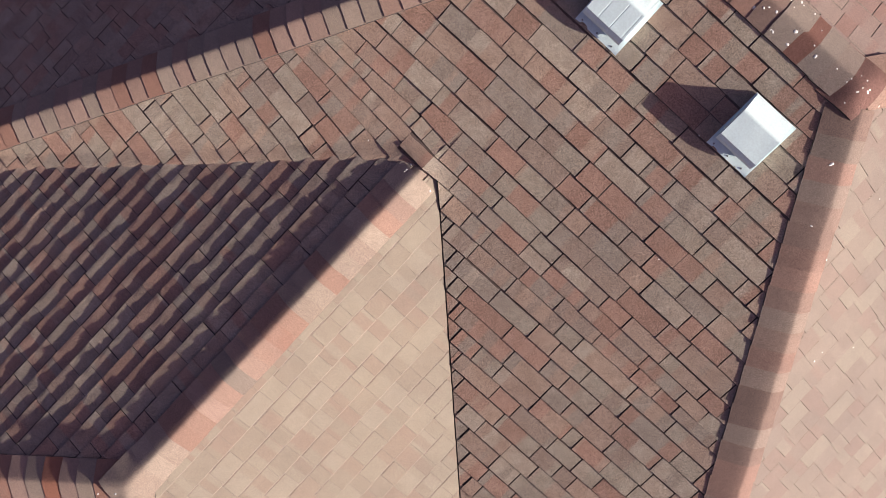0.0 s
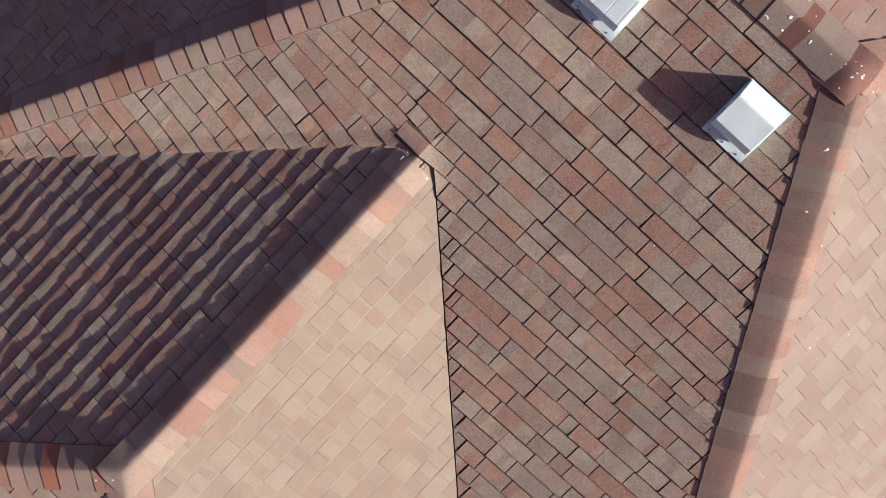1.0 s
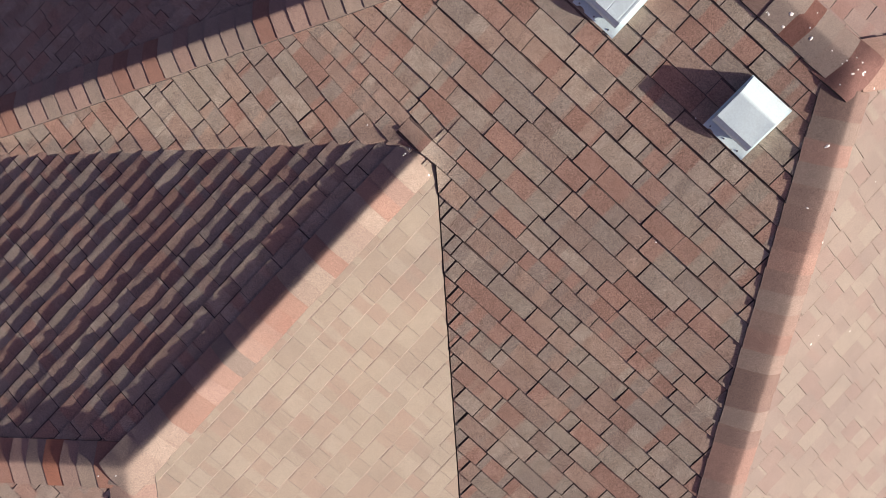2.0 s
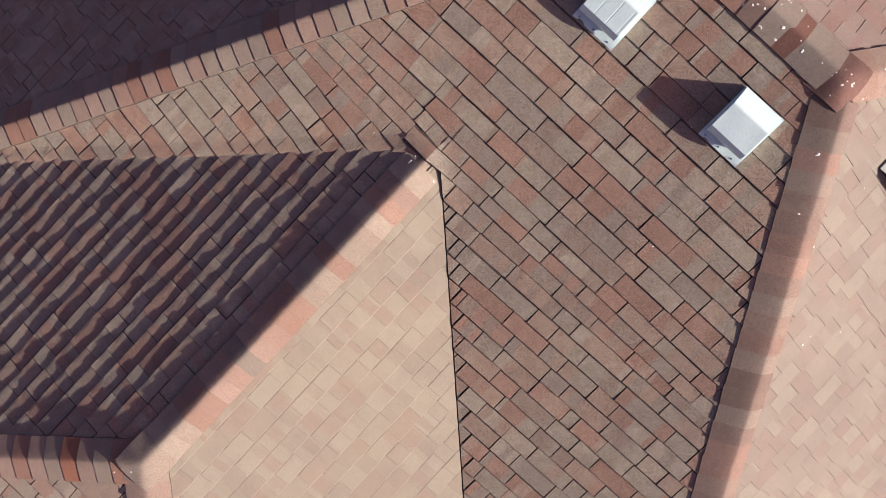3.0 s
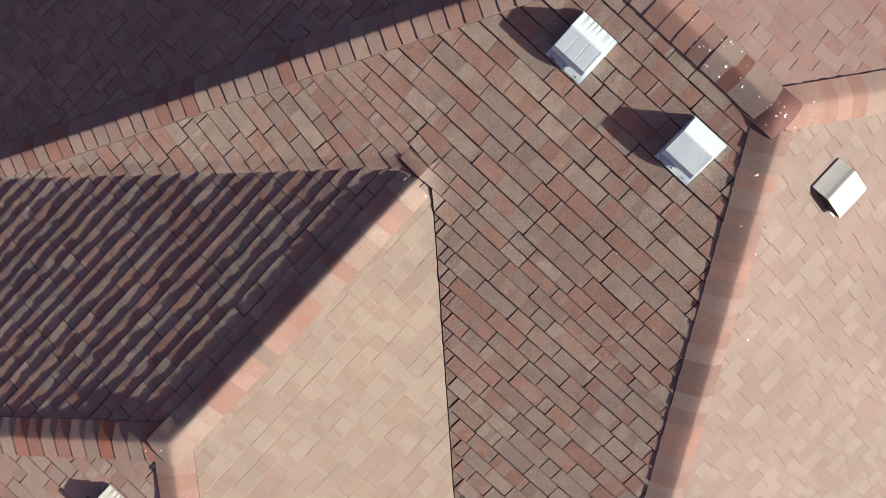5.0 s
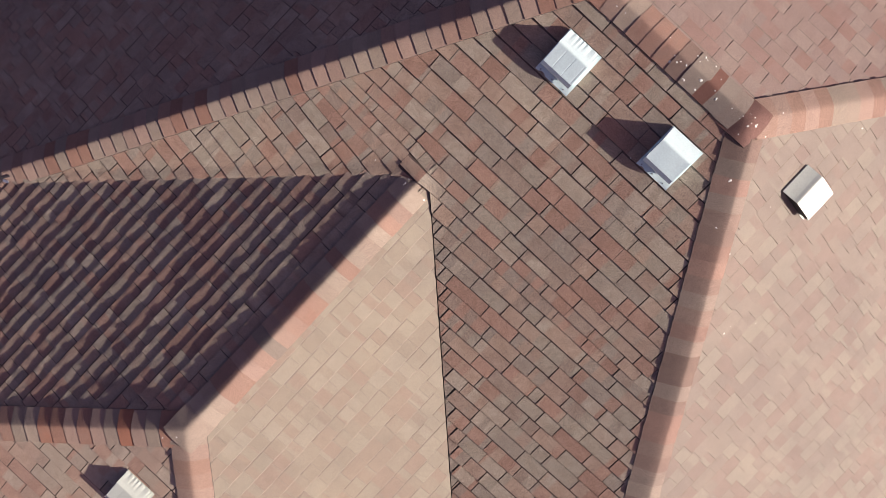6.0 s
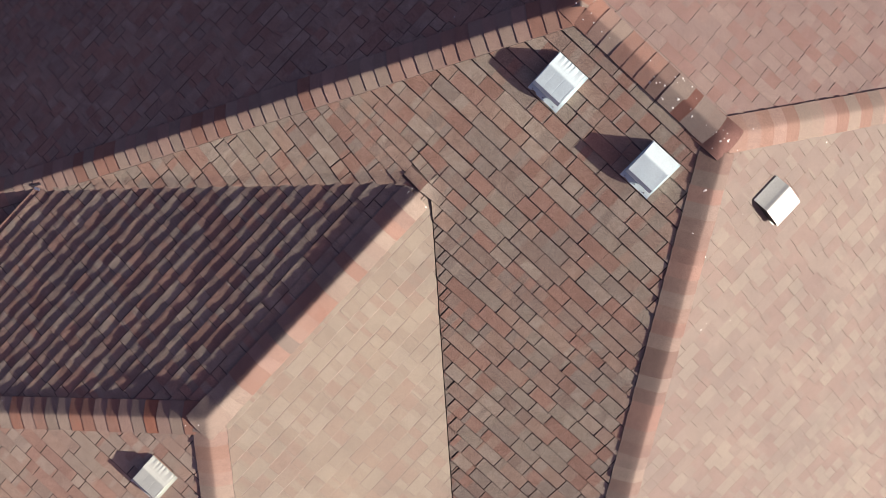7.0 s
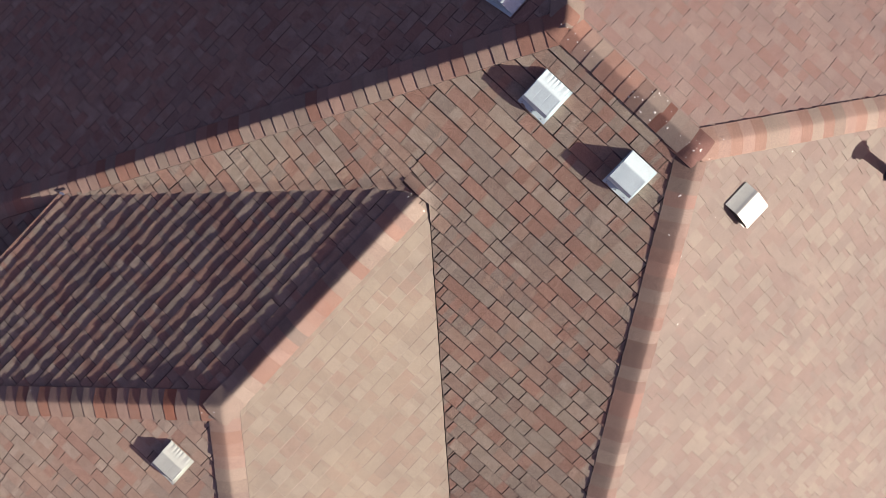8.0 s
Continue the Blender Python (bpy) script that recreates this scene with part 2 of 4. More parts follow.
def tab(length, high, rng, banded):
    """A shingle tab: x from 0 to length, y from 0 (butt) to its hidden top edge, z off the roof. Its butt edge is uneven and worn round.
    Returns points, faces and the slot of each face: 0 granules, 1 bare asphalt edge, 2 dark band."""
    n = max(3, round(length / 0.034))
    verts, faces, slots = [], [], []
    step = rng.uniform(-0.001, 0.001)
    for i in range(n + 1):
        x = length * i / n
        inset = 0.0022 if i == 0 else -0.0022 if i == n else 0.0
        if rng.random() < 0.5:
            step = rng.uniform(-0.0018, 0.0017)
        h = high + step
        y = rng.uniform(-0.0014, 0.0014)
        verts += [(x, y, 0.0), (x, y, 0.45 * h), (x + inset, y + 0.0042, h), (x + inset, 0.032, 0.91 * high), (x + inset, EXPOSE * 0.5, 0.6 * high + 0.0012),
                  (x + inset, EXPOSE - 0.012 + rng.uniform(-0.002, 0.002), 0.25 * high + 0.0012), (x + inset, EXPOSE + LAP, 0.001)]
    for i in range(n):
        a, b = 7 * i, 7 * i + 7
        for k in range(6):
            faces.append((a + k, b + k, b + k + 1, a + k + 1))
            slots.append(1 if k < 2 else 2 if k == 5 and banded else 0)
    for e, flip in ((0, False), (7 * n, True)):
        x, inset = (0.0, 0.0) if e == 0 else (length, 0.0)
        k = len(verts)
        verts += [(x, 0.032, 0.45 * high), (x, EXPOSE * 0.5, 0.3 * high), (x, EXPOSE - 0.012, 0.12 * high), (x, EXPOSE + LAP, 0.0)]
        for f in ((e + 1, e + 2, e + 3, k), (k, e + 3, e + 4, k + 1), (k + 1, e + 4, e + 5, k + 2), (k + 2, e + 5, e + 6, k + 3), (e, e + 1, k, k + 1, k + 2, k + 3)):
            faces.append(f[::-1] if flip else f)
            slots.append(1)
    return verts, faces, slots


TAB_LENGTHS = [0.13, 0.17, 0.21, 0.25, 0.29, 0.33, 0.38, 0.43, 0.50]
tab_rng = random.Random(7)
TABS = {}
# granules of single tabs and of the rest, cut edge, printed band, how much of their thickness the tabs still show, share of open joints, joint widths, lengths
SHORT = TAB_LENGTHS[:5]
NARROW, MEDIUM, TIGHT, HAIR = (0.002, 0.003, 0.004, 0.005), (0.006, 0.007, 0.008, 0.009), (0.0012, 0.0016, 0.002, 0.0025), (0.0006, 0.0008, 0.0011)
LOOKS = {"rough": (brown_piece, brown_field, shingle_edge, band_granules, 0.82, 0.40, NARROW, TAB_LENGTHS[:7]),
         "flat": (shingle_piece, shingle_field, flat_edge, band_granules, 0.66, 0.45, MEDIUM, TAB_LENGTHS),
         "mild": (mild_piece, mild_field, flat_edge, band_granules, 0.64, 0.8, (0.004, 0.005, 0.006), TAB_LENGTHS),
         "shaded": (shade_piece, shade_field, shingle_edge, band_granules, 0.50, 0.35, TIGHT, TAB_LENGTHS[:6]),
         "lit_wing": (lit_wing_piece, lit_wing_field, lit_edge, lit_band, 0.44, 0.12, HAIR, SHORT),
         "pale": (pale_piece, pale_field, lit_edge, lit_band, 0.56, 0.17, HAIR, SHORT),
         "rosy": (rosy_piece, rosy_field, lit_edge, lit_band, 0.66, 0.36, TIGHT, SHORT)}
for tl in TAB_LENGTHS:
    for hi in (LOW, HIGH):
        for v in range(4):
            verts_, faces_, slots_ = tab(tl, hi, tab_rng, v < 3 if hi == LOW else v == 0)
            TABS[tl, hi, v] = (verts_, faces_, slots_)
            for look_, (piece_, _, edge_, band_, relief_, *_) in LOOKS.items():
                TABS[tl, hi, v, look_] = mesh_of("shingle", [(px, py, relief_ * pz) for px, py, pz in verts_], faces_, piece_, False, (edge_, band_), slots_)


def cut_tab(tv, tf, ts, x, y, dz, cuts, lift, warp):
    """A tab cut along lines, with a wall down each cut, bent up by warp(x, y) where slopes meet in a valley."""
    bm = bmesh.new()
    vs_ = [bm.verts.new((px + x, py + y, pz + dz)) for px, py, pz in tv]
    for f, k in zip(tf, ts):
        bm.faces.new([vs_[i] for i in f]).material_index = k
    for a, b, c in cuts:
        got = bmesh.ops.bisect_plane(bm, geom=bm.verts[:] + bm.edges[:] + bm.faces[:], plane_co=(a * c, b * c, 0), plane_no=(a, b, 0), clear_outer=True)
        edges = [e for e in got["geom_cut"] if isinstance(e, bmesh.types.BMEdge)]
        if edges:
            new_ = bmesh.ops.extrude_edge_only(bm, edges=edges)
            for v in new_["geom"]:
                if isinstance(v, bmesh.types.BMVert):
                    v.co.z = -0.004
                elif isinstance(v, bmesh.types.BMFace):
                    v.material_index = 1
    bm.verts.index_update()
    out = []
    for v in bm.verts:
        w = warp(v.co.x, v.co.y) if warp else 0.0
        out.append((v.co.x, v.co.y, v.co.z + w + (lift * max(0.0, 1 - (v.co.y - y) / EXPOSE) if v.co.z > 0.0008 else 0.0)))
    faces = [tuple(v.index for v in f.verts) for f in bm.faces]
    slots = [f.material_index for f in bm.faces]
    bm.free()
    return out, faces, slots


def strip(from_x, to_x, inside, known, breaks, chance, widths, lengths, rng):
    """One course's tabs, as (start, length, doubled), cut at the breaks."""
    for x, long, high in laid_out(from_x, to_x, inside, known, chance, widths, lengths, rng):
        for k in breaks:
            if x + 0.004 < k < x + long - 0.004:
                yield x, k - x, high
                x, long = k, x + long - k
        yield x, long, high


def laid_out(from_x, to_x, inside, known, chance, widths, lengths, rng):
    """Tabs along the joints that are known, of random lengths beyond them; mostly a doubled tab follows a single one."""
    high = rng.random() < 0.5
    x = from_x - rng.uniform(0, 0.3) * (1 - inside)
    known = [k for k in known if from_x + 0.06 < k < to_x - 0.06]
    while x < to_x - 0.004:
        tl = rng.choice(lengths if rng.random() < 0.8 else lengths[3:])
        gap = rng.choice(widths) if rng.random() < chance else 0.0
        while known and known[0] < x + 0.06:
            known.pop(0)
        if known:
            room = known[0] - x
            if room < 0.62 or inside == 2:
                n = max(1, round(room / 0.40))
                for i in range(n):
                    gap = rng.choice(widths) if i == n - 1 else 0.0
                    yield x, room / n - gap, high
                    x += room / n
                inside = 2
                known.pop(0)
                high = not high if rng.random() < 0.85 else high
                continue
            tl = min(tl, room - 0.12)
        yield x, tl, high
        x += tl + gap
        if gap or chance < 0.5:
            high = not high if rng.random() < 0.85 else high


def slope(name, m, poly_rows, halves_at, label, seed, pieces, phase=0.0, warp=None, breaks=(), look_="rough", courses=None):
    """Covers a slope with courses of tabs. m: its frame; poly_rows: (x0, x1, y0, y1) to cover; halves_at(x, y): the cuts (a, b, c) that
    apply there; pieces: the place (x, y) round which the 300 nearest tabs are parts of their own;
    courses: where the butts lie, as (y, exposure, x from, x to, tilt, x at which y holds, open joints, thickness, stretch of closed joints), if they are not evenly spaced or level."""
    rng = random.Random(seed)
    _, field_material, edge_material, band_material, relief, chance, widths, lengths = LOOKS[look_]
    x0, x1, y0, y1 = poly_rows
    deck = [(x0, y0), (x1, y0), (x1, y1), (x0, y1)]
    for a, b, c, *rest in halves_at(None, None):
        deck = clip(deck, a, b, c)
    vs, fs = prism([(x, y, -0.10) for x, y in deck], [(x, y, -0.002) for x, y in deck])
    thing = link(name, mesh_of(name, vs, fs, backing), None, m)
    tagged(thing, label, "roof", kind="structure")
    fv, ff, fk = [], [], []

    def add_field(vs_, fs_, ks_):
        base = len(fv)
        fv.extend(vs_)
        fk.extend(ks_)
        ff.extend(tuple(i + base for i in f) for f in fs_)

    whole = []
    if courses is None:
        courses = []
        y = y0 - EXPOSE + phase * EXPOSE
        while y < y1:
            courses.append((y, EXPOSE, x0, x1, 0.0, x0, (), 1.0, (0.0, 0.0)))
            y += EXPOSE
    for row_y, pitch, from_x, to_x, tilt, x_ref, known, thin, closed in courses:
        ca, sa = math.cos(math.atan(tilt)), math.sin(math.atan(tilt))
        sy = pitch / EXPOSE
        partial = from_x > x0 or to_x < x1
        for x, long, high in strip(from_x, to_x, 1 if from_x > x0 else 0, known, breaks if partial else (), chance, widths, lengths, rng):
            y = row_y + tilt * (x - x_ref)
            if closed[0] < x < closed[1]:
                long += 0.0045
            tl = min(TAB_LENGTHS, key=lambda v: abs(v - long))
            sx = long / tl
            hi = HIGH if high else LOW
            v = rng.randrange(4)
            full = long
            used = []
            if to_x < x1 and x < to_x < x + long:
                full = to_x - x
                used.append((1, 0, to_x))
            deep = sy * (EXPOSE + LAP)
            cut = [(x + ca * px - sa * py, y + sa * px + ca * py) for px, py in ((0, 0), (full, 0), (full, deep), (0, deep))]
            mid_x, mid_y = x + ca * full / 2 - sa * pitch / 2, y + sa * full / 2 + ca * pitch / 2
            lift, split = 0.0, None
            for a, b, c, *rest in halves_at(mid_x, mid_y):
                if any(a * px + b * py > c for px, py in cut):
                    used.append((a, b, c))
                    cut = clip(cut, a, b, c)
                    if rest:
                        lift = max(lift, rest[0])
                        split = (c - b * (y + pitch * 0.06)) / a if rest[1] else None
                if len(cut) < 3:
                    break
            if len(cut) < 3:
                continue
            dy, dz = rng.uniform(-0.0022, 0.0022), rng.uniform(0, 0.0026 if look_ != "rough" else 0.0015) * relief
            proud = thin * (1.2 if look_ == "rough" and not high else 1.0)      # on the wing's shaded slope single tabs stand nearly as proud as doubled ones
            tv, tf, ts = TABS[tl, hi, v]
            tv = [(ca * sx * px - sa * sy * py, sa * sx * px + ca * sy * py, proud * relief * pz) for px, py, pz in tv]
            bent = warp is not None and max(warp(px, py) for px, py in cut) > 0.0006
            if not used and not bent:
                whole.append((math.hypot(x + long / 2 - pieces[0], y - pieces[1]), x, y + dy, dz, tl, hi, v, rng.uniform(-0.004, 0.004) + math.atan(tilt), sx, sy, proud))
            elif split is not None:
                g = rng.uniform(0.007, 0.010)
                lo = 0.25 * lift
                side = used[-1][0] > 0           # which of the two bits lies against the valley
                add_field(*cut_tab(tv, tf, ts, x, y + dy, dz, used + [(1, 0, split - g)], lift if side else lo, warp))
                add_field(*cut_tab(tv, tf, ts, x, y + dy, dz, used + [(-1, 0, -split - g)], lo if side else lift, warp))
            else:
                add_field(*cut_tab(tv, tf, ts, x, y + dy, dz, used, lift, warp))
    whole.sort()
    for k, (_, x, y, dz, tl, hi, v, turn, sx, sy, thin) in enumerate(whole):
        if k < 300:
            link("shingle", TABS[tl, hi, v, look_], thing, Matrix.Translation((x, y, dz)) @ Matrix.Rotation(turn, 4, "Z") @ Matrix.Diagonal((sx, sy, thin, 1)))
        else:
            tv, tf, ts = TABS[tl, hi, v]
            ca, sa = math.cos(turn), math.sin(turn)
            add_field([(ca * sx * px - sa * sy * py + x, sa * sx * px + ca * sy * py + y, thin * relief * pz + dz) for px, py, pz in tv], tf, ts)
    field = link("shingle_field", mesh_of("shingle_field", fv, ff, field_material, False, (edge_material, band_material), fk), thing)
    tagged(field, kind="stuff")
    return thing


TRIM = 0.075     # how far the shingles stop short of a hip or ridge, under its caps


def halves(m, lines):
    """Cuts for a slope from lines (p, q, away) given as world points: keeps the side of the line on which the point inside lies."""
    inv = m.inverted()
    out = []
    for p, q, inside, margin in lines:
        p, q, i = inv @ p, inv @ q, inv @ inside
        a, b = q.y - p.y, p.x - q.x
        k = math.hypot(a, b)
        a, b = a / k, b / k
        c = a * p.x + b * p.y
        if a * i.x + b * i.y > c:
            a, b, c = -a, -b, -c
        out.append((a, b, c - margin))
    return out


# slopes' heights below the main ridge as functions of the plan
DROP = 4.3
W_B, W_F, U_E, U_A = DROP / S_B, DROP / S_F, DROP / S_E, -L - DROP / S_A
apex1, apex2 = at(-L, 0), at(0, 0)
corner_ab, corner_be = at(U_A, W_B, -DROP), at(U_E, W_B, -DROP)
corner_ef, corner_fa = at(U_E, -W_F, -DROP), at(U_A, -W_F, -DROP)
W_J = -ZC / S_B
WING_Z = ZC - S_C * EAVE_C
W_V = -WING_Z / S_B
D_END = WQ + (ZC - WING_Z) / S_D
wing_j, wing_q = at(UC, W_J, ZC), at(UC, WQ, ZC)
valley_1, valley_2 = at(UC - EAVE_C, W_V, WING_Z), at(UC + EAVE_C, W_V, WING_Z)
corner_1, corner_2 = at(UC - EAVE_C, D_END, WING_Z), at(UC + EAVE_C, D_END, WING_Z)


def slope_frame(origin, along, down, s):
    """along: level direction; down: level direction in which the roof falls by s."""
    up = (-down + Vector((0, 0, s))).normalized()
    if along.cross(up).z < 0:
        along = -along
    return frame_of(origin, along, up)


def far_of(m, *points):
    inv = m.inverted()
    pts = [inv @ p for p in points]
    return min(p.x for p in pts), max(p.x for p in pts), min(p.y for p in pts), max(p.y for p in pts)


LABEL = "{} roof slope of overlapping brown and red-grey asphalt shingles"


def build_slope(name, origin, along, down, s, corners, edges, label, seed, stretch, phase=0.0, extra=None, bend=None, split_at=(), look_="rough", courses_of=None):
    m = slope_frame(origin, along, down, s)
    mid = sum(corners, Vector()) / len(corners)
    cuts = halves(m, [(p, q, mid, k) for p, q, k in edges])
    inv = m.inverted()

    def cuts_at(x, y):
        return cuts + (extra(m, x, y) if extra and x is not None else [])
    box = inv @ stretch

    def warp(x, y):
        p = m @ Vector((x, y, 0)) - P2
        return bend(p.dot(U), p.dot(W))
    return slope(name, m, far_of(m, *corners), cuts_at, label, seed, box, phase, warp if bend else None, [(inv @ p).x for p in split_at], look_, courses_of(m) if courses_of else None)


def wing_gap(u, w):
    """Height of the main slope over the wing's slopes: negative where the wing stands out of it."""
    return -S_B * w - (ZC - S_C * abs(u - UC))


TIP_W = 2.505    # the course that runs over the tip of the wing's ridge


def main_bend(u, w):
    """How far the main slope's shingles swing up at the shaded valley, and over the tip of the wing's ridge."""
    if u < UC - EAVE_C - 0.02:
        return 0.0
    g, side = wing_gap(u, w), UC - u
    over = math.exp(-((w - TIP_W) / 0.15) ** 2)
    r = (0.006 if side > 0 else 0.006 * max(0.0, 1 + side / 0.4)) + 0.05 * over * max(0.0, 1 - abs(side) / 0.5)
    lift = (math.sqrt(g * g + r * r) - g) / 2 if g > 0 or abs(side) < 0.5 and w < TIP_W else r / 2
    if side > 0:
        rise = min(1.0, max(0.0, 1 - g / 0.06))
        lift += 0.0165 * rise * rise * (3 - 2 * rise) * min(1.0, side / 0.35)
    return max(0.0, lift - 0.0006) + 0.014 * over * math.exp(-(side / 0.3) ** 2)


def wing_bend(u, w):
    """The wing's shingles curve up out of the shaded valley and run a little way in under the main slope's."""
    if u > UC:
        return 0.0
    g = wing_gap(u, w)
    eave = 0.012 * max(0.0, 1 - (u - UC + EAVE_C) / 0.14)       # the lowest course kicks up over the drip edge
    return max(0.0, (math.sqrt(g * g + 0.018 ** 2) + g) / 2 - 0.0006) + eave


def wing_cuts(m, x, y):
    """On the main slope: the shingles are cut along the wing's valleys, and run on below its eaves."""
    p = m @ Vector((x, y, 0))
    u, w = (p - P2).dot(U), (p - P2).dot(W)
    lapped = at(UC, W_J + 0.07, -S_B * (W_J + 0.07))      # the cut runs further onto the wing towards its tip
    if u < UC - EAVE_C + 0.05 or u > UC + EAVE_C - 0.05 or (abs(u - UC) < 0.27 and w < TIP_W - 0.05):
        return []
    if u < UC - 0.27 and w > 2.22:
        return [(*h, 0.0, False) for h in halves(m, [(lapped, valley_1, apex1, -0.035), (at(0, 2.20, -2.20 * S_B), at(-1, 2.20, -2.20 * S_B), valley_1, 0.0)])]
    if u < UC:
        return [(*h, 0.0, False) for h in halves(m, [(lapped, valley_1, apex1, -0.035)])]
    return [(*h, 0.004, True) for h in halves(m, [(wing_j, valley_2, apex2, 0.009)])]


# the main slope's courses as they were laid: where the butt lies down the slope, and the open joints along it, in hundredths
ABOVE = {0.146: (), 0.302: (-158, -125, -100, -75, -32), 0.463: (-181, -139, -114, -54, -11), 0.623: (-111, -92, -74), 0.784: (-127, -102, 17),
         0.943: (-125, -101, 20), 1.107: (-168, -144, -65, -23, 2), 1.268: (-224, -199, -157, -118, -93, -51, -6),
         1.431: (-252, -211, -188, -145, -85, -66, -42, 1, 60), 1.593: (-263, -203, -159, -97, -53, 8, 51, 65),
         1.757: (-260, -199, -143, -100, -76, -26, 35, 78), 1.915: (-284, -260, -215, -172, -148, -105, -80, -38, -13, 24, 57),
         2.073: (-287, -226, -208, -166, -106, -83, -65, -22, 2, 43, 57)}
# beside the sunlit valley
BESIDE = {2.236: (-186, -143, -83, -7, 36, 60, 108), 2.368: (-211, -169, -131, -89, -64, -13, 12, 54, 97), 2.496: (-167, -135, -89, -64, -22, 44, 86, 111),
          2.623: (-140, -117, -75, -37, 5, 47, 71, 92, 133), 2.772: (-118, -76, -22, -2, 58, 100, 147), 2.931: (-79, -36, -12, 22, 65, 122, 148),
          3.086: (-50, -8, 14, 48, 73, 116, 157), 3.243: (-34, 9, 31, 79, 122, 146), 3.399: (-56, -32, 10, 47, 59, 121, 164, 185), 3.553: (-21, 3, 45, 73, 97, 141)}
BELOW = {3.711: (-1, 41, 66, 82, 119, 180), 3.870: (-8, 53, 96, 112, 154, 215), 4.032: (23, 47, 90, 124, 166, 190), 4.196: (57, 101, 125, 166),
         4.350: (33, 94, 136, 150, 176), 4.511: (55, 79, 122), 4.661: (82, 107, 149), 4.817: (111,)}
# beside the shaded valley
SHADED = {2.205: (-297, -255, -230), 2.336: (-291, -279, -236), 2.464: (-270, -228), 2.608: (-301, -240), 2.794: (-297, -255), 2.953: (-311, -287), 3.118: (-350, -291),
          3.275: (-358, -316), 3.439: (-342,), 3.603: (-353,), 3.764: (-366,), 3.924: (-403, -361), 4.083: (-413,), 4.241: (-405,), 4.400: (-410,), 4.558: (-409,),
          4.716: (-422,), 4.874: (-445,), 5.032: (-448,), 5.190: (-470,)}


def main_courses(m):
    """The courses of the main slope: level near the ridge; on either side of the wing they were laid apart, and run askew."""
    inv = m.inverted()
    k = math.sqrt(1 + S_B * S_B)
    x_split, x_a, x_b = (inv @ at(UC - 0.27, 0)).x, (inv @ corner_ab).x, (inv @ corner_be).x
    way = 1 if x_a < x_b else -1
    left, right = ((x_a, x_split), (x_split, x_b)) if way > 0 else ((x_split, x_a), (x_b, x_split))
    x_closed = (inv @ at(-2.05, 0)).x                        # from here on, above the shaded valley, the joints have closed
    closed = (min(x_a, x_closed), max(x_a, x_closed))
    rows = []

    def add(laid, first, stretch, tilt_at, u_ref, pitch, thin):
        """laid: butts and joints; first: the butt above; tilt_at: how far a butt falls along the ridge's direction; pitch: of the courses further down."""
        butts = sorted(laid)
        while butts[-1] < W_B + 1.6:
            butts.append(butts[-1] + pitch)
        for w0, w1 in zip([first] + butts, butts):
            reach = 1.5 * abs(tilt_at(w1) - tilt_at(w0 if w0 > first else w1)) if u_ref == 0.0 else 0.0      # where a course widens along its length
            known = sorted((inv @ at(0.01 * j, 0)).x for j in laid.get(w1, ()))
            part_ = stretch
            if w1 in (2.205, 2.336, 2.236, 2.368):               # these two courses are bridged between the stretches
                part_ = sorted((x_a if w1 in SHADED else x_b, (inv @ at(-2.25 if w1 in SHADED else -1.90, 0)).x))
            rows.append(((W_B - w1) * k, (w1 - w0 + reach) * k, *part_, -way * k * tilt_at(w1), (inv @ at(u_ref, 0)).x, known, thin, closed))
    for w0, w1 in zip(list(ABOVE), list(ABOVE)[1:]):
        known = sorted((inv @ at(0.01 * j, 0)).x for j in ABOVE[w1])
        rows.append(((W_B - w1) * k, (w1 - w0) * k, min(x_a, x_b), max(x_a, x_b), 0.0, 0.0, known, 1.0, closed))
    add({**BESIDE, **BELOW}, 2.073, right, lambda w: 0.0 if w < 2.55 else -0.021 if w < 2.7 else -0.0252, 0.0, 0.157, 1.0)
    add(SHADED, 2.073, left, lambda w: 0.003 if w < 2.3 else 0.047 if w < 2.5 else 0.08 if w < 2.7 else 0.14 if w < 2.9 else 0.157, -2.3, 0.158, 0.68)
    for w0, w1, fall, joints in ((2.073, 2.236, 0.031, ()), (2.236, 2.368, 0.030, (-211,))):
        bridge = sorted((inv @ at(u, 0)).x for u in (-2.25, -1.90))
        known = [(inv @ at(0.01 * j, 0)).x for j in joints]
        rows.append(((W_B - w1) * k, (w1 - w0) * k, *bridge, -way * k * fall / 0.35, (inv @ at(-1.90, 0)).x, known, 0.85, closed))
    return rows


def start_of(run, s):
    """The first course's offset from an eave, so that a butt lies at this level distance from it."""
    return (run * math.sqrt(1 + s * s) / EXPOSE) % 1


EDGE = -0.015    # shingles overhang the eaves a little
build_slope("roof_slope_1", corner_ab, U, W, S_B, [apex1, apex2, corner_be, corner_ab],
            [(apex1, apex2, TRIM), (apex2, corner_be, TRIM), (apex1, corner_ab, TRIM), (corner_ab, corner_be, EDGE)],
            LABEL.format("broad half-lit"), 11, at(-0.6, 2.2), 0.0, wing_cuts, main_bend, [wing_j], "flat", main_courses)
build_slope("roof_slope_2", corner_be, W, U, S_E, [apex2, corner_be, corner_ef],
            [(apex2, corner_be, TRIM), (apex2, corner_ef, TRIM), (corner_be, corner_ef, EDGE)],
            LABEL.format("steep sunlit"), 12, at(0.9, 0.9), start_of(U_E - 1.746, S_E), look_="pale")
build_slope("roof_slope_3", corner_ef, U, -W, S_F, [apex1, apex2, corner_ef, corner_fa],
            [(apex1, apex2, TRIM), (apex2, corner_ef, TRIM), (apex1, corner_fa, TRIM), (corner_ef, corner_fa, EDGE)],
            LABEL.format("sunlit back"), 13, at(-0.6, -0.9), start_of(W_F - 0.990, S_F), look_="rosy")
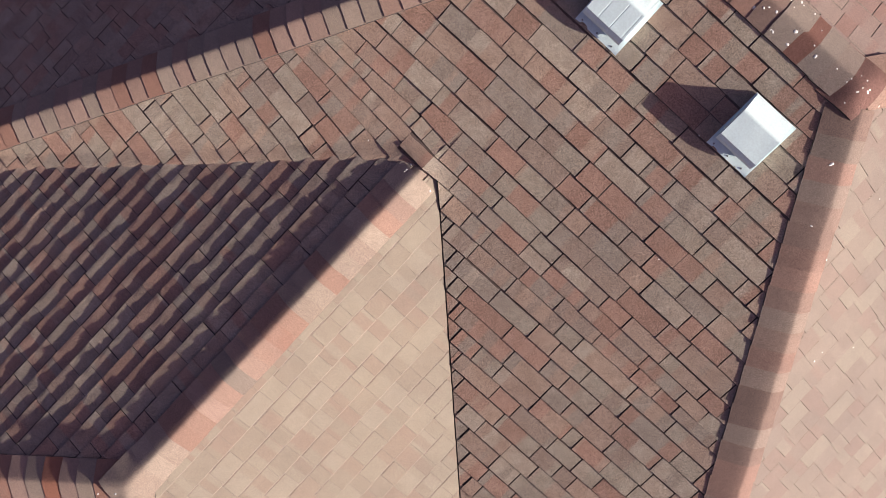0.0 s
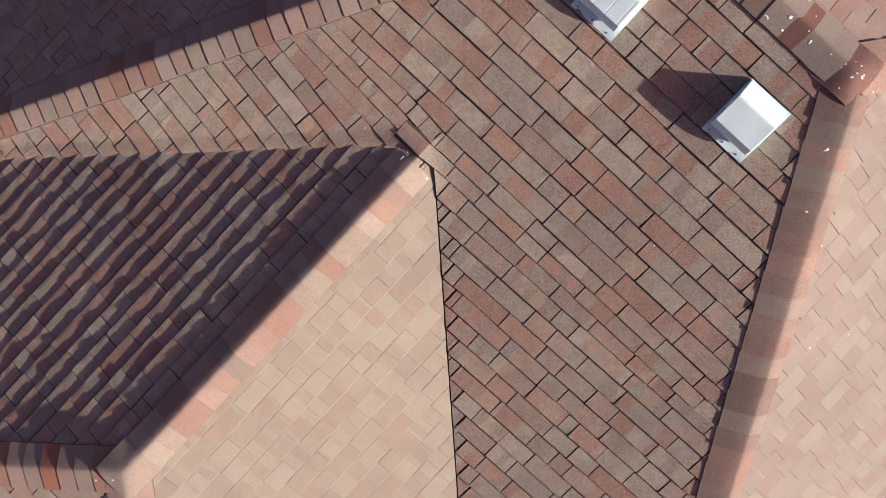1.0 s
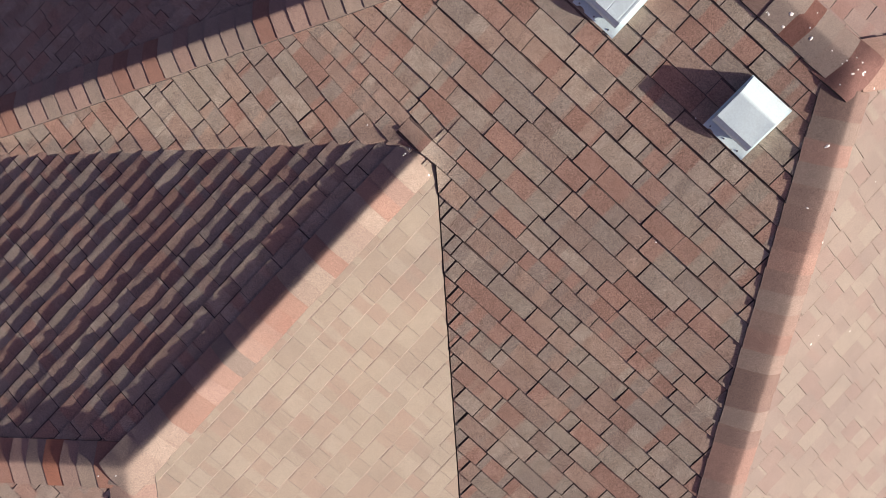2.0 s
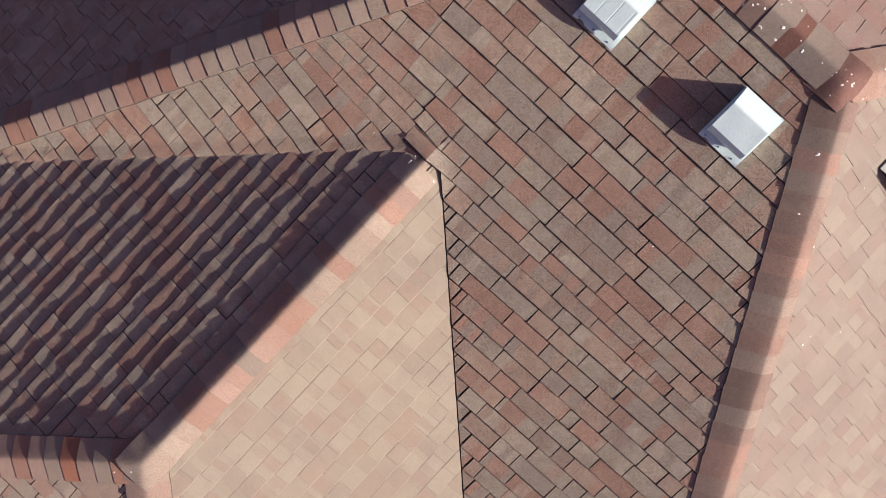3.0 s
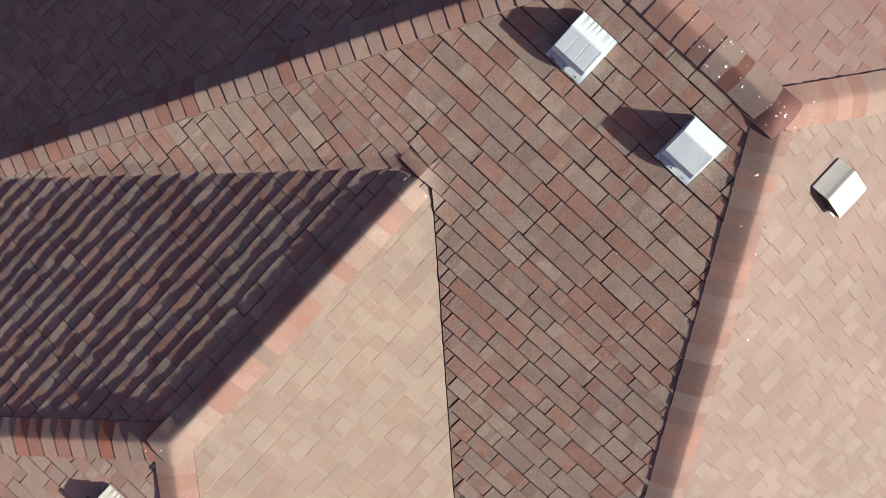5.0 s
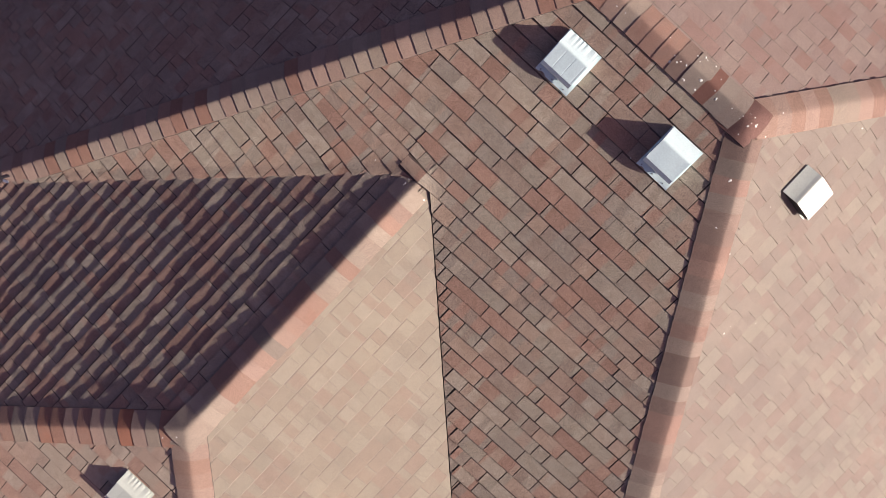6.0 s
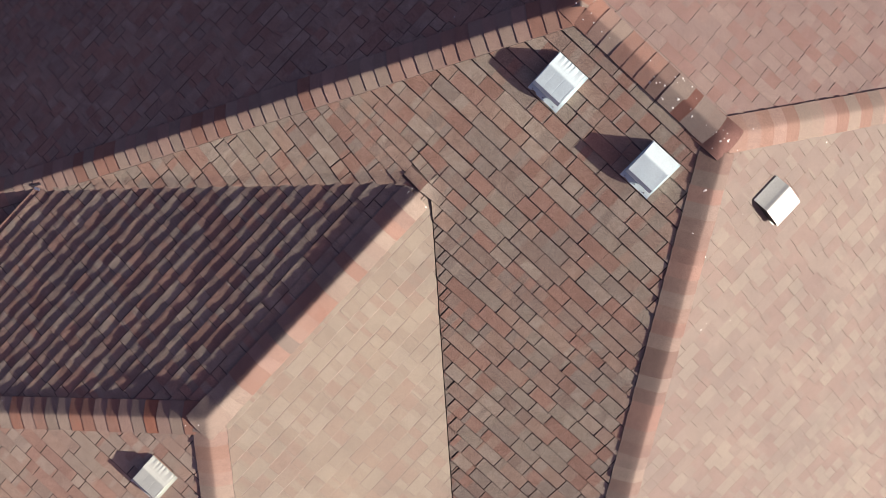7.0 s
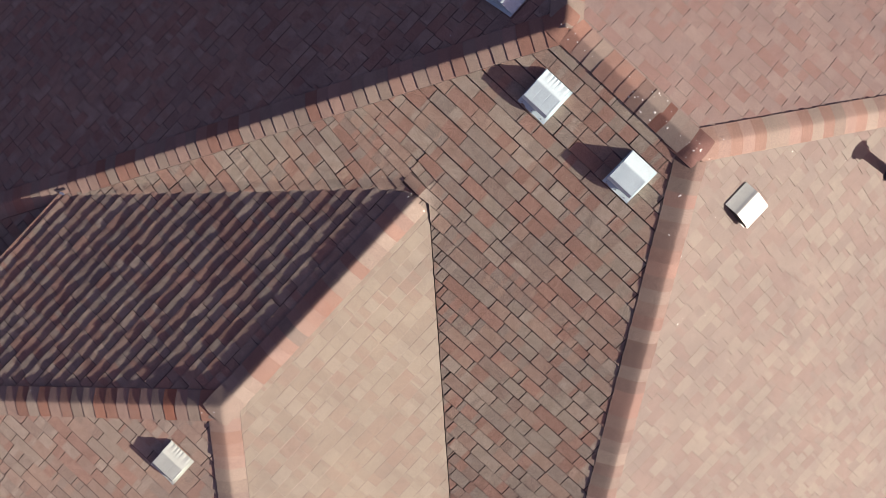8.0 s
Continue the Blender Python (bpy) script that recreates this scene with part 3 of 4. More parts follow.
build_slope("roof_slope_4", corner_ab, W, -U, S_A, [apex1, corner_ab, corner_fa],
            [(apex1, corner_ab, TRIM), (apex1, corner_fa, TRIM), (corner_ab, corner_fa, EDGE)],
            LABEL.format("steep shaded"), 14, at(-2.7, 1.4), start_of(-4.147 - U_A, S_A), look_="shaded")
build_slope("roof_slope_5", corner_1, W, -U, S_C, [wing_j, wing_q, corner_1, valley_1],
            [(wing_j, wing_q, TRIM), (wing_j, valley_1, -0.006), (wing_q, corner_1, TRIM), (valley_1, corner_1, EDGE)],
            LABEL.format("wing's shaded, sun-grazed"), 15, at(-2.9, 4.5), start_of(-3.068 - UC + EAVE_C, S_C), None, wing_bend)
build_slope("roof_slope_6", corner_2, W, U, S_C, [wing_j, wing_q, corner_2, valley_2],
            [(wing_j, wing_q, TRIM), (wing_j, valley_2, 0.006), (wing_q, corner_2, TRIM), (valley_2, corner_2, EDGE)],
            LABEL.format("wing's sunlit"), 16, at(-0.9, 4.6), start_of(UC + EAVE_C + 1.541, S_C), look_="lit_wing")
build_slope("roof_slope_7", corner_1, U, W, S_D, [wing_q, corner_1, corner_2],
            [(wing_q, corner_1, TRIM), (wing_q, corner_2, TRIM), (corner_1, corner_2, EDGE)],
            LABEL.format("wing's half-lit end"), 17, at(-2.1, 7.0), start_of(D_END - 8.12, S_D), look_="mild")


# ---------------------------------------------------------------- ridge and hip caps
CAP_STEP, CAP_HALF, CAP_ROUND = 0.166, 0.20, 0.030
CAP_AT = [-1.0, -0.72, -0.45, -0.28, -0.16, -0.08, -0.03, 0.03, 0.08, 0.16, 0.28, 0.45, 0.72, 1.0]     # where the sheet is creased, as parts of its half width


def cap_mesh(d, s1, s2, n, rng, butt, bend, step, slide):
    """One bent cap. Local origin on the ridge line, exposed end at 0, running up to CAP_STEP and a lap. Returns also which faces are smooth."""
    seg = len(CAP_AT) - 1
    length = step + 0.05
    verts, faces = [], []
    rows = [(0.0, butt), (step * 0.5, 0.0145 + 0.286 * butt), (length, 0.0170)]
    wob = [rng.uniform(-0.002, 0.002) for _ in range(seg + 1)]
    curl = [rng.uniform(0.0, 0.0035), rng.uniform(0.0, 0.0035)]
    for k, (a, h) in enumerate(rows):
        for i in range(seg + 1):
            t = CAP_HALF * CAP_AT[i]
            r = math.sqrt(t * t + bend ** 2)
            bow = 0.008 * (1 - (t / CAP_HALF) ** 2) if k == 0 else 0.0
            up = curl[t > 0] * (abs(t) / CAP_HALF) ** 3 if k == 0 else 0.0
            verts.append(d * (a + (wob[i] if k == 0 else 0) - bow) + s1 * ((r - t) / 2) + s2 * ((r + t) / 2) + n * (h + up + 0.013 * (1 - abs(t) / CAP_HALF)) - s1 * (slide * (1 - abs(t) / CAP_HALF)))
    w = seg + 1
    for k in range(2):
        for i in range(seg):
            faces.append((k * w + i, k * w + i + 1, (k + 1) * w + i + 1, (k + 1) * w + i))
    smooth = [True] * len(faces)
    base = len(verts)
    verts += [verts[i].copy() for i in range(w)] + [verts[i] - n * 0.013 for i in range(w)]     # butt face
    for i in range(seg):
        faces.append((base + w + i, base + w + i + 1, base + i + 1, base + i))
    for side in (0, seg):                                                                       # outer edges
        e = len(verts)
        verts += [verts[k * w + side].copy() for k in range(3)] + [verts[k * w + side] - n * 0.016 for k in range(3)]
        for k in range(2):
            f = (e + k, e + k + 1, e + 3 + k + 1, e + 3 + k)
            faces.append(f if side == 0 else f[::-1])
    smooth += [False] * (len(faces) - len(smooth))
    return verts, faces, smooth


def cap_line(name, low, high, d1, d2, label, seed, start=0.0, stop=0.0, longest=99.0, butt=0.0255, last=0.0, tones="", bend=CAP_ROUND, seat=0.0, step=CAP_STEP, slide=0.0):
    """Caps from low to high along a ridge or hip; d1, d2: points on the two slopes beside it; tones: the caps' granule blends from high to low;
    slide: how far the crease sits off the ridge line, on the side of d2."""
    rng = random.Random(seed)
    d = (high - low).normalized()
    s = []
    for q in (d1, d2):
        v = q - low
        s.append((v - d * v.dot(d)).normalized())
    n = -(s[0] + s[1])
    n = n.normalized() if n.length > 1e-4 else Vector((0, 0, 1))
    if n.z < 0:
        n = -n
    thing = link(name, None, None, Matrix.Translation(low))
    tagged(thing, label, "ridge caps", kind="structure")
    total = min((high - low).length, longest) - stop
    metas = []
    for v in range(5):
        vs, fs, soft = cap_mesh(d, s[0], s[1], n, rng, butt, bend, step, slide)
        made = {}
        for tone, granules_ in cap_blends.items():
            me = mesh_of("cap_shingle", vs, fs, granules_, False, (shingle_edge,), [0 if k else 1 for k in soft])
            me.polygons.foreach_set("use_smooth", soft)
            made[tone] = me
        metas.append(made)
    off = (high - low).length - stop
    k = 0
    while off - (k + 1) * step > max(start, (high - low).length - longest) - 0.03:
        a = off - (k + 1) * step
        turn = Matrix.Rotation(rng.uniform(-0.03, 0.03), 4, n)
        tone = tones[k] if k < len(tones) else rng.choice("cctgpoptrg")
        link("cap_shingle", rng.choice(metas)[tone], thing, Matrix.Translation(d * a + n * (rng.uniform(0, 0.003 if butt > 0.025 else 0.0012) + seat + (last if k == 0 else 0.0))) @ turn)
        k += 1
    return thing


CAPS = "row of bent red, grey and tan asphalt cap shingles"
cap_line("hip_caps_1", corner_ab, apex1, at(0, W_B, -DROP), at(U_A, 0, -DROP), CAPS + " along a hip", 31, longest=9.0, stop=0.076, step=0.1602,
         tones="okoptptokptpktttpppottttptokoktpptptootoppkptptkoptpt")
cap_line("hip_caps_2", corner_be, apex2, at(0, W_B, -DROP), at(U_E, 0, -DROP), CAPS + " along a hip", 32, longest=8.0, stop=0.211, bend=0.070, step=0.169, slide=0.055, seat=-0.003,
         tones="nhmhnnmmnhnmhnnhnmmnnhtnhnpnhntnh")
cap_line("hip_caps_3", corner_ef, apex2, at(0, -W_F, -DROP), at(U_E, 0, -DROP), CAPS + " along a hip", 33, longest=7.0, stop=0.12, bend=0.056, tones="kpkpkccpocktpkcpkt")
cap_line("hip_caps_4", corner_fa, apex1, at(0, -W_F, -DROP), at(U_A, 0, -DROP), CAPS + " along a hip", 34, longest=5.0, tones="tcoptg")
cap_line("hip_caps_5", corner_1, wing_q, at(UC, D_END, WING_Z), at(UC - EAVE_C, WQ, WING_Z), CAPS + " along the wing's hip", 35, butt=0.0225, stop=0.1327, step=0.1656,
         tones="dtpdtpopodttopdcopt")
cap_line("hip_caps_6", corner_2, wing_q, at(UC, D_END, WING_Z), at(UC + EAVE_C, WQ, WING_Z), CAPS + " along the wing's hip", 36, bend=0.056, tones="cpkkpt")
cap_line("ridge_caps_3", apex2, at(-0.588, 0), at(0, W_B, -DROP), at(0, -W_F, -DROP), CAPS + " laid back along the main ridge", 44, start=0.06, butt=0.0215, tones="rgg")
cap_line("ridge_caps_1", apex1, at(-0.58, 0), at(-L, W_B, -DROP), at(-L, -W_F, -DROP), CAPS + " along the main ridge", 43, butt=0.0222, last=0.003, tones="gnoootpo")
cap_line("ridge_caps_2", wing_q, wing_j, at(UC - EAVE_C, WQ, WING_Z), at(UC + EAVE_C, WQ, WING_Z), CAPS + " along the wing's ridge", 38, start=0.05, stop=0.115, bend=0.020, seat=-0.002, butt=0.0235, last=-0.030,
         step=0.1601, tones="ccpkctckctkokpgkpkktc")


def soft_min(values, r=0.020):
    """The lowest of the slopes' heights, rounded where two meet, and puffed up there like the caps below."""
    low, second, *_ = sorted(values)
    near = min(1.0, (second - low) / 0.12)
    return low - r * math.log(sum(math.exp((low - v) / r) for v in values)) + 0.013 * (1 - near)


def main_height(u, w):
    return soft_min((-S_B * w, S_F * w, -S_E * u, S_A * (u + L)))


def wing_height(u, w):
    return soft_min((ZC - S_C * (u - UC), ZC - S_C * (UC - u), ZC - S_D * (w - WQ)), 0.008) + 0.006


def junction_cap(u0, w0, u_range, w_range, height, turn, label, surface):
    """The cap shingle bent over the point where a ridge and two hips meet: a sheet that follows the roof, with a butt edge all round."""
    n = 16
    c, s_ = math.cos(turn), math.sin(turn)
    verts, faces = [], []
    origin = at(u0, w0, height(u0, w0))
    for i in range(n + 1):
        for j in range(n + 1):
            a = u_range[0] + (u_range[1] - u_range[0]) * i / n
            b = w_range[0] + (w_range[1] - w_range[0]) * j / n
            a += 0.03 * (1 - (2 * j / n - 1) ** 2) * (i / n)
            u, w = u0 + a * c - b * s_, w0 + a * s_ + b * c
            rise = min(1.0, i / n / 0.65)
            verts.append(at(u, w, height(u, w) + 0.012 + 0.022 * rise * rise * (3 - 2 * rise)) - origin)
    k = n + 1
    for i in range(n):
        for j in range(n):
            faces.append((i * k + j, (i + 1) * k + j, (i + 1) * k + j + 1, i * k + j + 1))
    soft = [True] * len(faces)
    rim = [i * k for i in range(k)] + [n * k + j for j in range(1, k)] + [i * k + n for i in range(n - 1, -1, -1)] + [j for j in range(n - 1, 0, -1)]
    e = len(verts)
    verts += [verts[i].copy() for i in rim] + [verts[i] - Vector((0, 0, 0.024)) for i in rim]
    r = len(rim)
    for i in range(r):
        j = (i + 1) % r
        faces.append((e + i, e + r + i, e + r + j, e + j))
    soft += [False] * r
    me = mesh_of("junction_cap", verts, faces, surface, False, (shingle_edge,), [0 if k else 1 for k in soft])
    me.polygons.foreach_set("use_smooth", soft)
    ob = link("junction_cap", me, None, Matrix.Translation(origin))
    return tagged(ob, label, "cap shingle", kind="structure")


junction_cap(0, 0, (-0.20, 0.13), (-0.195, 0.215), main_height, 0.0, "dark red cap shingle where ridge and hips meet", dark_cap)
junction_cap(-L, 0, (-0.19, 0.15), (-0.20, 0.20), main_height, math.pi, "red-brown cap shingle where ridge and hips meet", cap_blends["o"])
junction_cap(UC, WQ, (-0.26, 0.15), (-0.20, 0.20), wing_height, math.pi / 2, "grey-brown cap shingle at the wing ridge's end", cap_blends["t"])


# ---------------------------------------------------------------- ground and walls below
gm = bmesh.new()
bmesh.ops.create_grid(gm, x_segments=2, y_segments=2, size=400)
ground = part("ground", gm, grass, None)
tagged(ground, "dry grass around the house, far below the roof", "ground", kind="structure")


def wall(name, a, b, top, thick, label):
    """An upright wall from the ground between two plan points."""
    d = (b - a).normalized()
    s = Vector((-d.y, d.x, 0)) * thick
    ring = [a, b, b + s, a + s]
    vs, fs = prism([Vector((p.x, p.y, 0)) for p in ring], [Vector((p.x, p.y, top)) for p in ring])
    return tagged(link(name, mesh_of(name, vs, fs, wall_stucco)), label, "wall", kind="structure")


top_main, top_wing = RIDGE - DROP - 0.12, RIDGE + WING_Z - 0.12
IN = 0.45
ring = [at(U_A + IN, W_B - IN), at(U_E - IN, W_B - IN), at(U_E - IN, -W_F + IN), at(U_A + IN, -W_F + IN)]
for i in range(4):
    wall("wall_%d" % (i + 1), ring[i], ring[(i + 1) % 4], top_main, 0.2, "tan stucco wall below the main roof's eaves")
wall("wall_5", at(UC - EAVE_C + IN, W_V - 0.8), at(UC - EAVE_C + IN, D_END - IN), top_wing, 0.2, "tan stucco wall below the wing's eave")
wall("wall_6", at(UC + EAVE_C - IN - 0.2, W_V - 0.8), at(UC + EAVE_C - IN - 0.2, D_END - IN), top_wing, 0.2, "tan stucco wall below the wing's eave")
wall("wall_7", at(UC - EAVE_C + IN, D_END - IN), at(UC + EAVE_C - IN, D_END - IN), top_wing, 0.2, "tan stucco wall at the wing's end")


# ---------------------------------------------------------------- flashing and trim at the wing's eave
def box_bm(m, x0, x1, y0, y1, z0, z1, bevel=0.0):
    bm = bmesh.new()
    bmesh.ops.create_cube(bm, size=1)
    for v in bm.verts:
        v.co = m @ Vector(((x0 + x1) / 2 + v.co.x * (x1 - x0), (y0 + y1) / 2 + v.co.y * (y1 - y0), (z0 + z1) / 2 + v.co.z * (z1 - z0)))
    if bevel:
        bmesh.ops.bevel(bm, geom=bm.edges[:], offset=bevel, segments=2, affect="EDGES")
    return bm


wing_m = slope_frame(corner_1, W, -U, S_C)
wing_len = (corner_1 - valley_1).length
sign = 1 if ((wing_m.inverted() @ valley_1).x > 0) else -1
xa, xb = sorted((0.0, sign * wing_len))
fascia = tagged(link("fascia_1", None), "tan painted fascia board and drip edge along the wing's eave", "fascia", kind="structure")
part("board", box_bm(wing_m, xa, xb, 0.0, 0.03, -0.24, -0.101, 0.003), fascia_paint, fascia)
part("drip_edge", box_bm(wing_m, xa, xb, -0.022, 0.05, -0.0016, 0.0065, 0.001), drip_metal, fascia, "thin tan metal drip edge")


# ---------------------------------------------------------------- roof vents
def profile_bm(m, prof, x0, x1, thick, rows):
    """A bent sheet: the profile (y, z) swept from x0 to x1; rows(x, y, z) may pull points about for ribs and pleats."""
    bm = bmesh.new()
    n = 73
    grid = []
    for i in range(n):
        x = x0 + (x1 - x0) * i / (n - 1)
        grid.append([(x, *rows(x, y, z)) for y, z in prof])
    outer = [[bm.verts.new(m @ Vector(p)) for p in line] for line in grid]
    off = m.to_3x3() @ Vector((0, 0, -thick))
    inner = [[bm.verts.new(v.co + off) for v in line] for line in outer]
    k = len(prof)
    for i in range(n - 1):
        for j in range(k - 1):
            bm.faces.new((outer[i][j], outer[i + 1][j], outer[i + 1][j + 1], outer[i][j + 1]))
            bm.faces.new((inner[i][j], inner[i][j + 1], inner[i + 1][j + 1], inner[i + 1][j]))
        bm.faces.new((outer[i][0], inner[i][0], inner[i + 1][0], outer[i + 1][0]))
        bm.faces.new((outer[i][-1], outer[i + 1][-1], inner[i + 1][-1], inner[i][-1]))
    for j in range(k - 1):
        bm.faces.new((outer[0][j], outer[0][j + 1], inner[0][j + 1], inner[0][j]))
        bm.faces.new((outer[-1][j], inner[-1][j], inner[-1][j + 1], outer[-1][j + 1]))
    return bm


def flange_bm(m, half, more, y0, y1, thick):
    """A thin sheet that lies on the shingles, a little wavy, its two front corners bent up."""
    bm = bmesh.new()
    nx, ny = 26, 14
    grid = []
    for i in range(nx + 1):
        x = -half + (2 * half + more) * i / nx
        line = []
        for j in range(ny + 1):
            y = y0 + (y1 - y0) * j / ny
            corner = max(0.0, abs(x - more / 2) / (half + more / 2) - 0.72) / 0.28 * max(0.0, 1 - (y - y0) / 0.06)
            wave = 0.0012 * math.sin(31 * x + 2.0) * max(0.0, 1 - (y - y0) / 0.07)
            line.append((x, y - 0.004 * corner, 0.0118 + 0.010 * corner ** 2 + wave + 0.0005 * math.sin(17 * y + 9 * x)))
        grid.append(line)
    top = [[bm.verts.new(m @ Vector((x, y, z + thick))) for x, y, z in line] for line in grid]
    low = [[bm.verts.new(m @ Vector(p)) for p in line] for line in grid]
    for i in range(nx):
        for j in range(ny):
            bm.faces.new((top[i][j], top[i + 1][j], top[i + 1][j + 1], top[i][j + 1]))
            bm.faces.new((low[i][j], low[i][j + 1], low[i + 1][j + 1], low[i + 1][j]))
        for j in (0, ny):
            bm.faces.new((top[i][j], top[i + 1][j], low[i + 1][j], low[i][j]))
    for j in range(ny):
        for i in (0, nx):
            bm.faces.new((top[i][j], top[i][j + 1], low[i][j + 1], low[i][j]))
    return bm


VENT_H = 0.136


def roof_vent(m, width, ribbed, label, paint, tall=VENT_H, open_sides=False, rolled=True):
    """A slant-back metal box vent: base flange, hood with a crease, two sides, screened mouth at the front, screws.
    m: x across the slope, y up it from the flange's front edge, z off the roof."""
    thing = tagged(link("roof_vent", None, None, Matrix.Translation(m.translation)), label, "roof vent", "box vents on the roof")
    back = m.translation.copy()
    m = Matrix.Translation(-back) @ m
    h = width / 2
    flange = part("base_flange", flange_bm(m, h + (0.012 if rolled else -0.004), 0.022 if rolled else 0.0, 0.0 if rolled else 0.04, 0.488, 0.0015), paint, thing, "thin painted metal flange, bent up at its corners")
    front, crease, rear = 0.066, 0.335, 0.485
    low = -0.002
    # the hood's front edge is rolled down, or folded short
    if rolled:
        prof = [(front + 0.006, tall - 0.076), (front - 0.002, tall - 0.070), (front - 0.001, tall - 0.052), (front + 0.004, tall - 0.036), (front + 0.013, tall - 0.021), (front + 0.027, tall - 0.012)]
    else:
        prof = [(front + 0.006, tall - 0.040), (front - 0.002, tall - 0.036), (front, tall - 0.020), (front + 0.004, tall - 0.011), (front + 0.010, tall - 0.008), (front + 0.027, tall - 0.007)]
    prof += [(front + 0.045 + (crease - front - 0.065) * i / 5, tall + 0.001 - low * (0.98 - 0.92 * i / 5)) for i in range(6)]
    prof += [(crease - 0.01, tall + 0.001), (crease, tall - 0.001), (crease + 0.01, tall - 0.006)]
    prof += [(crease + 0.01 + (rear - crease - 0.01) * i / 5, tall - 0.006 - (tall - 0.026) * (i / 5) ** 0.9) for i in range(1, 6)]

    def shape(x, y, z):
        if ribbed:
            if front + 0.02 < y < crease - 0.015:
                r = abs((x / width * 3.2 + 8.1) % 1 - 0.5)
                z -= 0.0024 * max(0.0, 1 - r / 0.035)
            if y > crease + 0.05:
                t = (y - crease - 0.05) / (rear - crease - 0.05)
                k = x / width * 38.0 + 1.6 * math.sin(x / width * 9.0 + 0.7)
                z += 0.0009 * t * math.sin(k) + 0.0005 * t * math.sin(2.3 * k + 1.0) + 0.004 * t
                y += 0.004 * t * math.sin(k + 1.3)
        else:
            z += 0.0007 * math.sin(x * 19 + y * 9)
        return y, z
    part("hood", profile_bm(m, prof, -h, h, 0.0016, shape), paint, thing)
    for s in (-1, 1):
        bm = bmesh.new()
        pts = [(front + 0.010, tall - 0.070), (front + 0.010, tall - 0.045), (front + 0.020, tall - 0.025), (front + 0.04, tall - 0.012), (crease, tall - 0.004), (crease + 0.01, tall - 0.009)]
        pts += [(crease + 0.01 + (rear - crease - 0.01) * i / 5, tall - 0.009 - (tall - 0.026) * (i / 5) ** 0.9) for i in range(1, 6)]
        pts += [(rear, 0.0147), (front + 0.06, 0.0147), (front + 0.04, tall - 0.075)]
        a = [bm.verts.new(m @ Vector((s * (h - 0.003), y, z))) for y, z in pts]
        b = [bm.verts.new(m @ Vector((s * (h - 0.005), y, z))) for y, z in pts]
        bm.faces.new(a)
        bm.faces.new(b[::-1])
        for i in range(len(pts)):
            j = (i + 1) % len(pts)
            bm.faces.new((a[i], b[i], b[j], a[j]))
        part("side_panel", bm, vent_dark if open_sides else paint, thing, "dark louvred side" if open_sides else "")
    part("screen", box_bm(m, -h + 0.008, h - 0.008, front + 0.055, front + 0.06, 0.0148, tall - low - 0.012), vent_dark, thing, "dark insect screen")
    for x in (-h + 0.035, 0.0, h - 0.035):
        bm = bmesh.new()
        bmesh.ops.create_cone(bm, cap_ends=True, segments=10, radius1=0.007, radius2=0.005, depth=0.004,
                              matrix=m @ Matrix.Translation((x, 0.025, 0.0166)))
        part("screw", bm, screw_steel, flange, "dark screw head")
    return thing


def on_b(u, w):
    return slope_frame(at(u, w, -S_B * w), U, W, S_B)


def on_d(u, w):
    return slope_frame(at(u, w, ZC - S_D * (w - WQ)), U, W, S_D)


def on_e(u, w):
    return slope_frame(at(u, w, -S_E * u), W, U, S_E)


def on_a(u, w):
    return slope_frame(at(u, w, S_A * (u + L)), W, -U, S_A)


cream_paint = plain("vent_paint_cream", (0.57, 0.62, 0.55), 0.5, 0.0, 0.05, 7, 0.003)
roof_vent(on_b(-0.294, 0.936), 0.345, False, "white painted metal box vent with a smooth creased hood", vent_paint)
roof_vent(on_b(-1.636, 0.927), 0.365, True, "white metal box vent with ribbed top and pleated back", vent_paint, 0.124)
roof_vent(on_e(1.196, -0.037), 0.36, False, "cream metal box vent with a smooth creased hood on sunlit shingles", cream_paint, 0.125, True, False)
roof_vent(on_d(-1.963, 7.345), 0.35, True, "cream metal box vent with ribbed top, on the wing", cream_paint, 0.092)
roof_vent(on_a(-2.98, 0.07), 0.365, True, "white painted metal box vent with pleated back in shade", vent_paint)


def vent_pipe(m):
    """A capped flue pipe, upright, with a storm collar at its foot."""
    thing = tagged(link("vent_pipe", None, None, Matrix.Translation(m.translation)), "dark capped metal flue pipe standing on sunlit shingles", "vent pipe")

    def ring(name, r1, r2, z, depth, label=""):
        bm = bmesh.new()
        bmesh.ops.create_cone(bm, cap_ends=True, segments=32, radius1=r1, radius2=r2, depth=depth, matrix=Matrix.Translation((0, 0, z + depth / 2)))
        part(name, bm, pipe_rubber, thing, label, False)
    ring("pipe", 0.06, 0.06, -0.08, 0.56)
    ring("storm_collar", 0.12, 0.065, 0.03, 0.05, "flared storm collar")
    ring("lower_cap_ring", 0.10, 0.095, 0.46, 0.035)
    ring("cap_disc", 0.135, 0.12, 0.52, 0.03, "flat round cap")
    ring("cap_post", 0.05, 0.05, 0.48, 0.045)
    return thing


vent_pipe(on_e(2.22, -1.80))

# bent metal flashing where the wing's valley meets the eave
flash = tagged(link("eave_flashing", None), "small bent galvanised flashing at the valley's foot", "flashing", kind="structure")
fm = on_b(UC - EAVE_C - 0.01, W_V - 0.02) @ Matrix.Translation((0, 0, 0.034))
part("flashing_plate", box_bm(fm @ Matrix.Rotation(0.5, 4, "Z"), -0.01, 0.07, -0.02, 0.015, 0.0, 0.003, 0.001), vent_steel, flash)
part("rubber_strip", box_bm(fm @ Matrix.Rotation(-0.6, 4, "Z"), -0.045, -0.02, -0.05, 0.10, -0.03, 0.004, 0.002), pipe_rubber, flash)

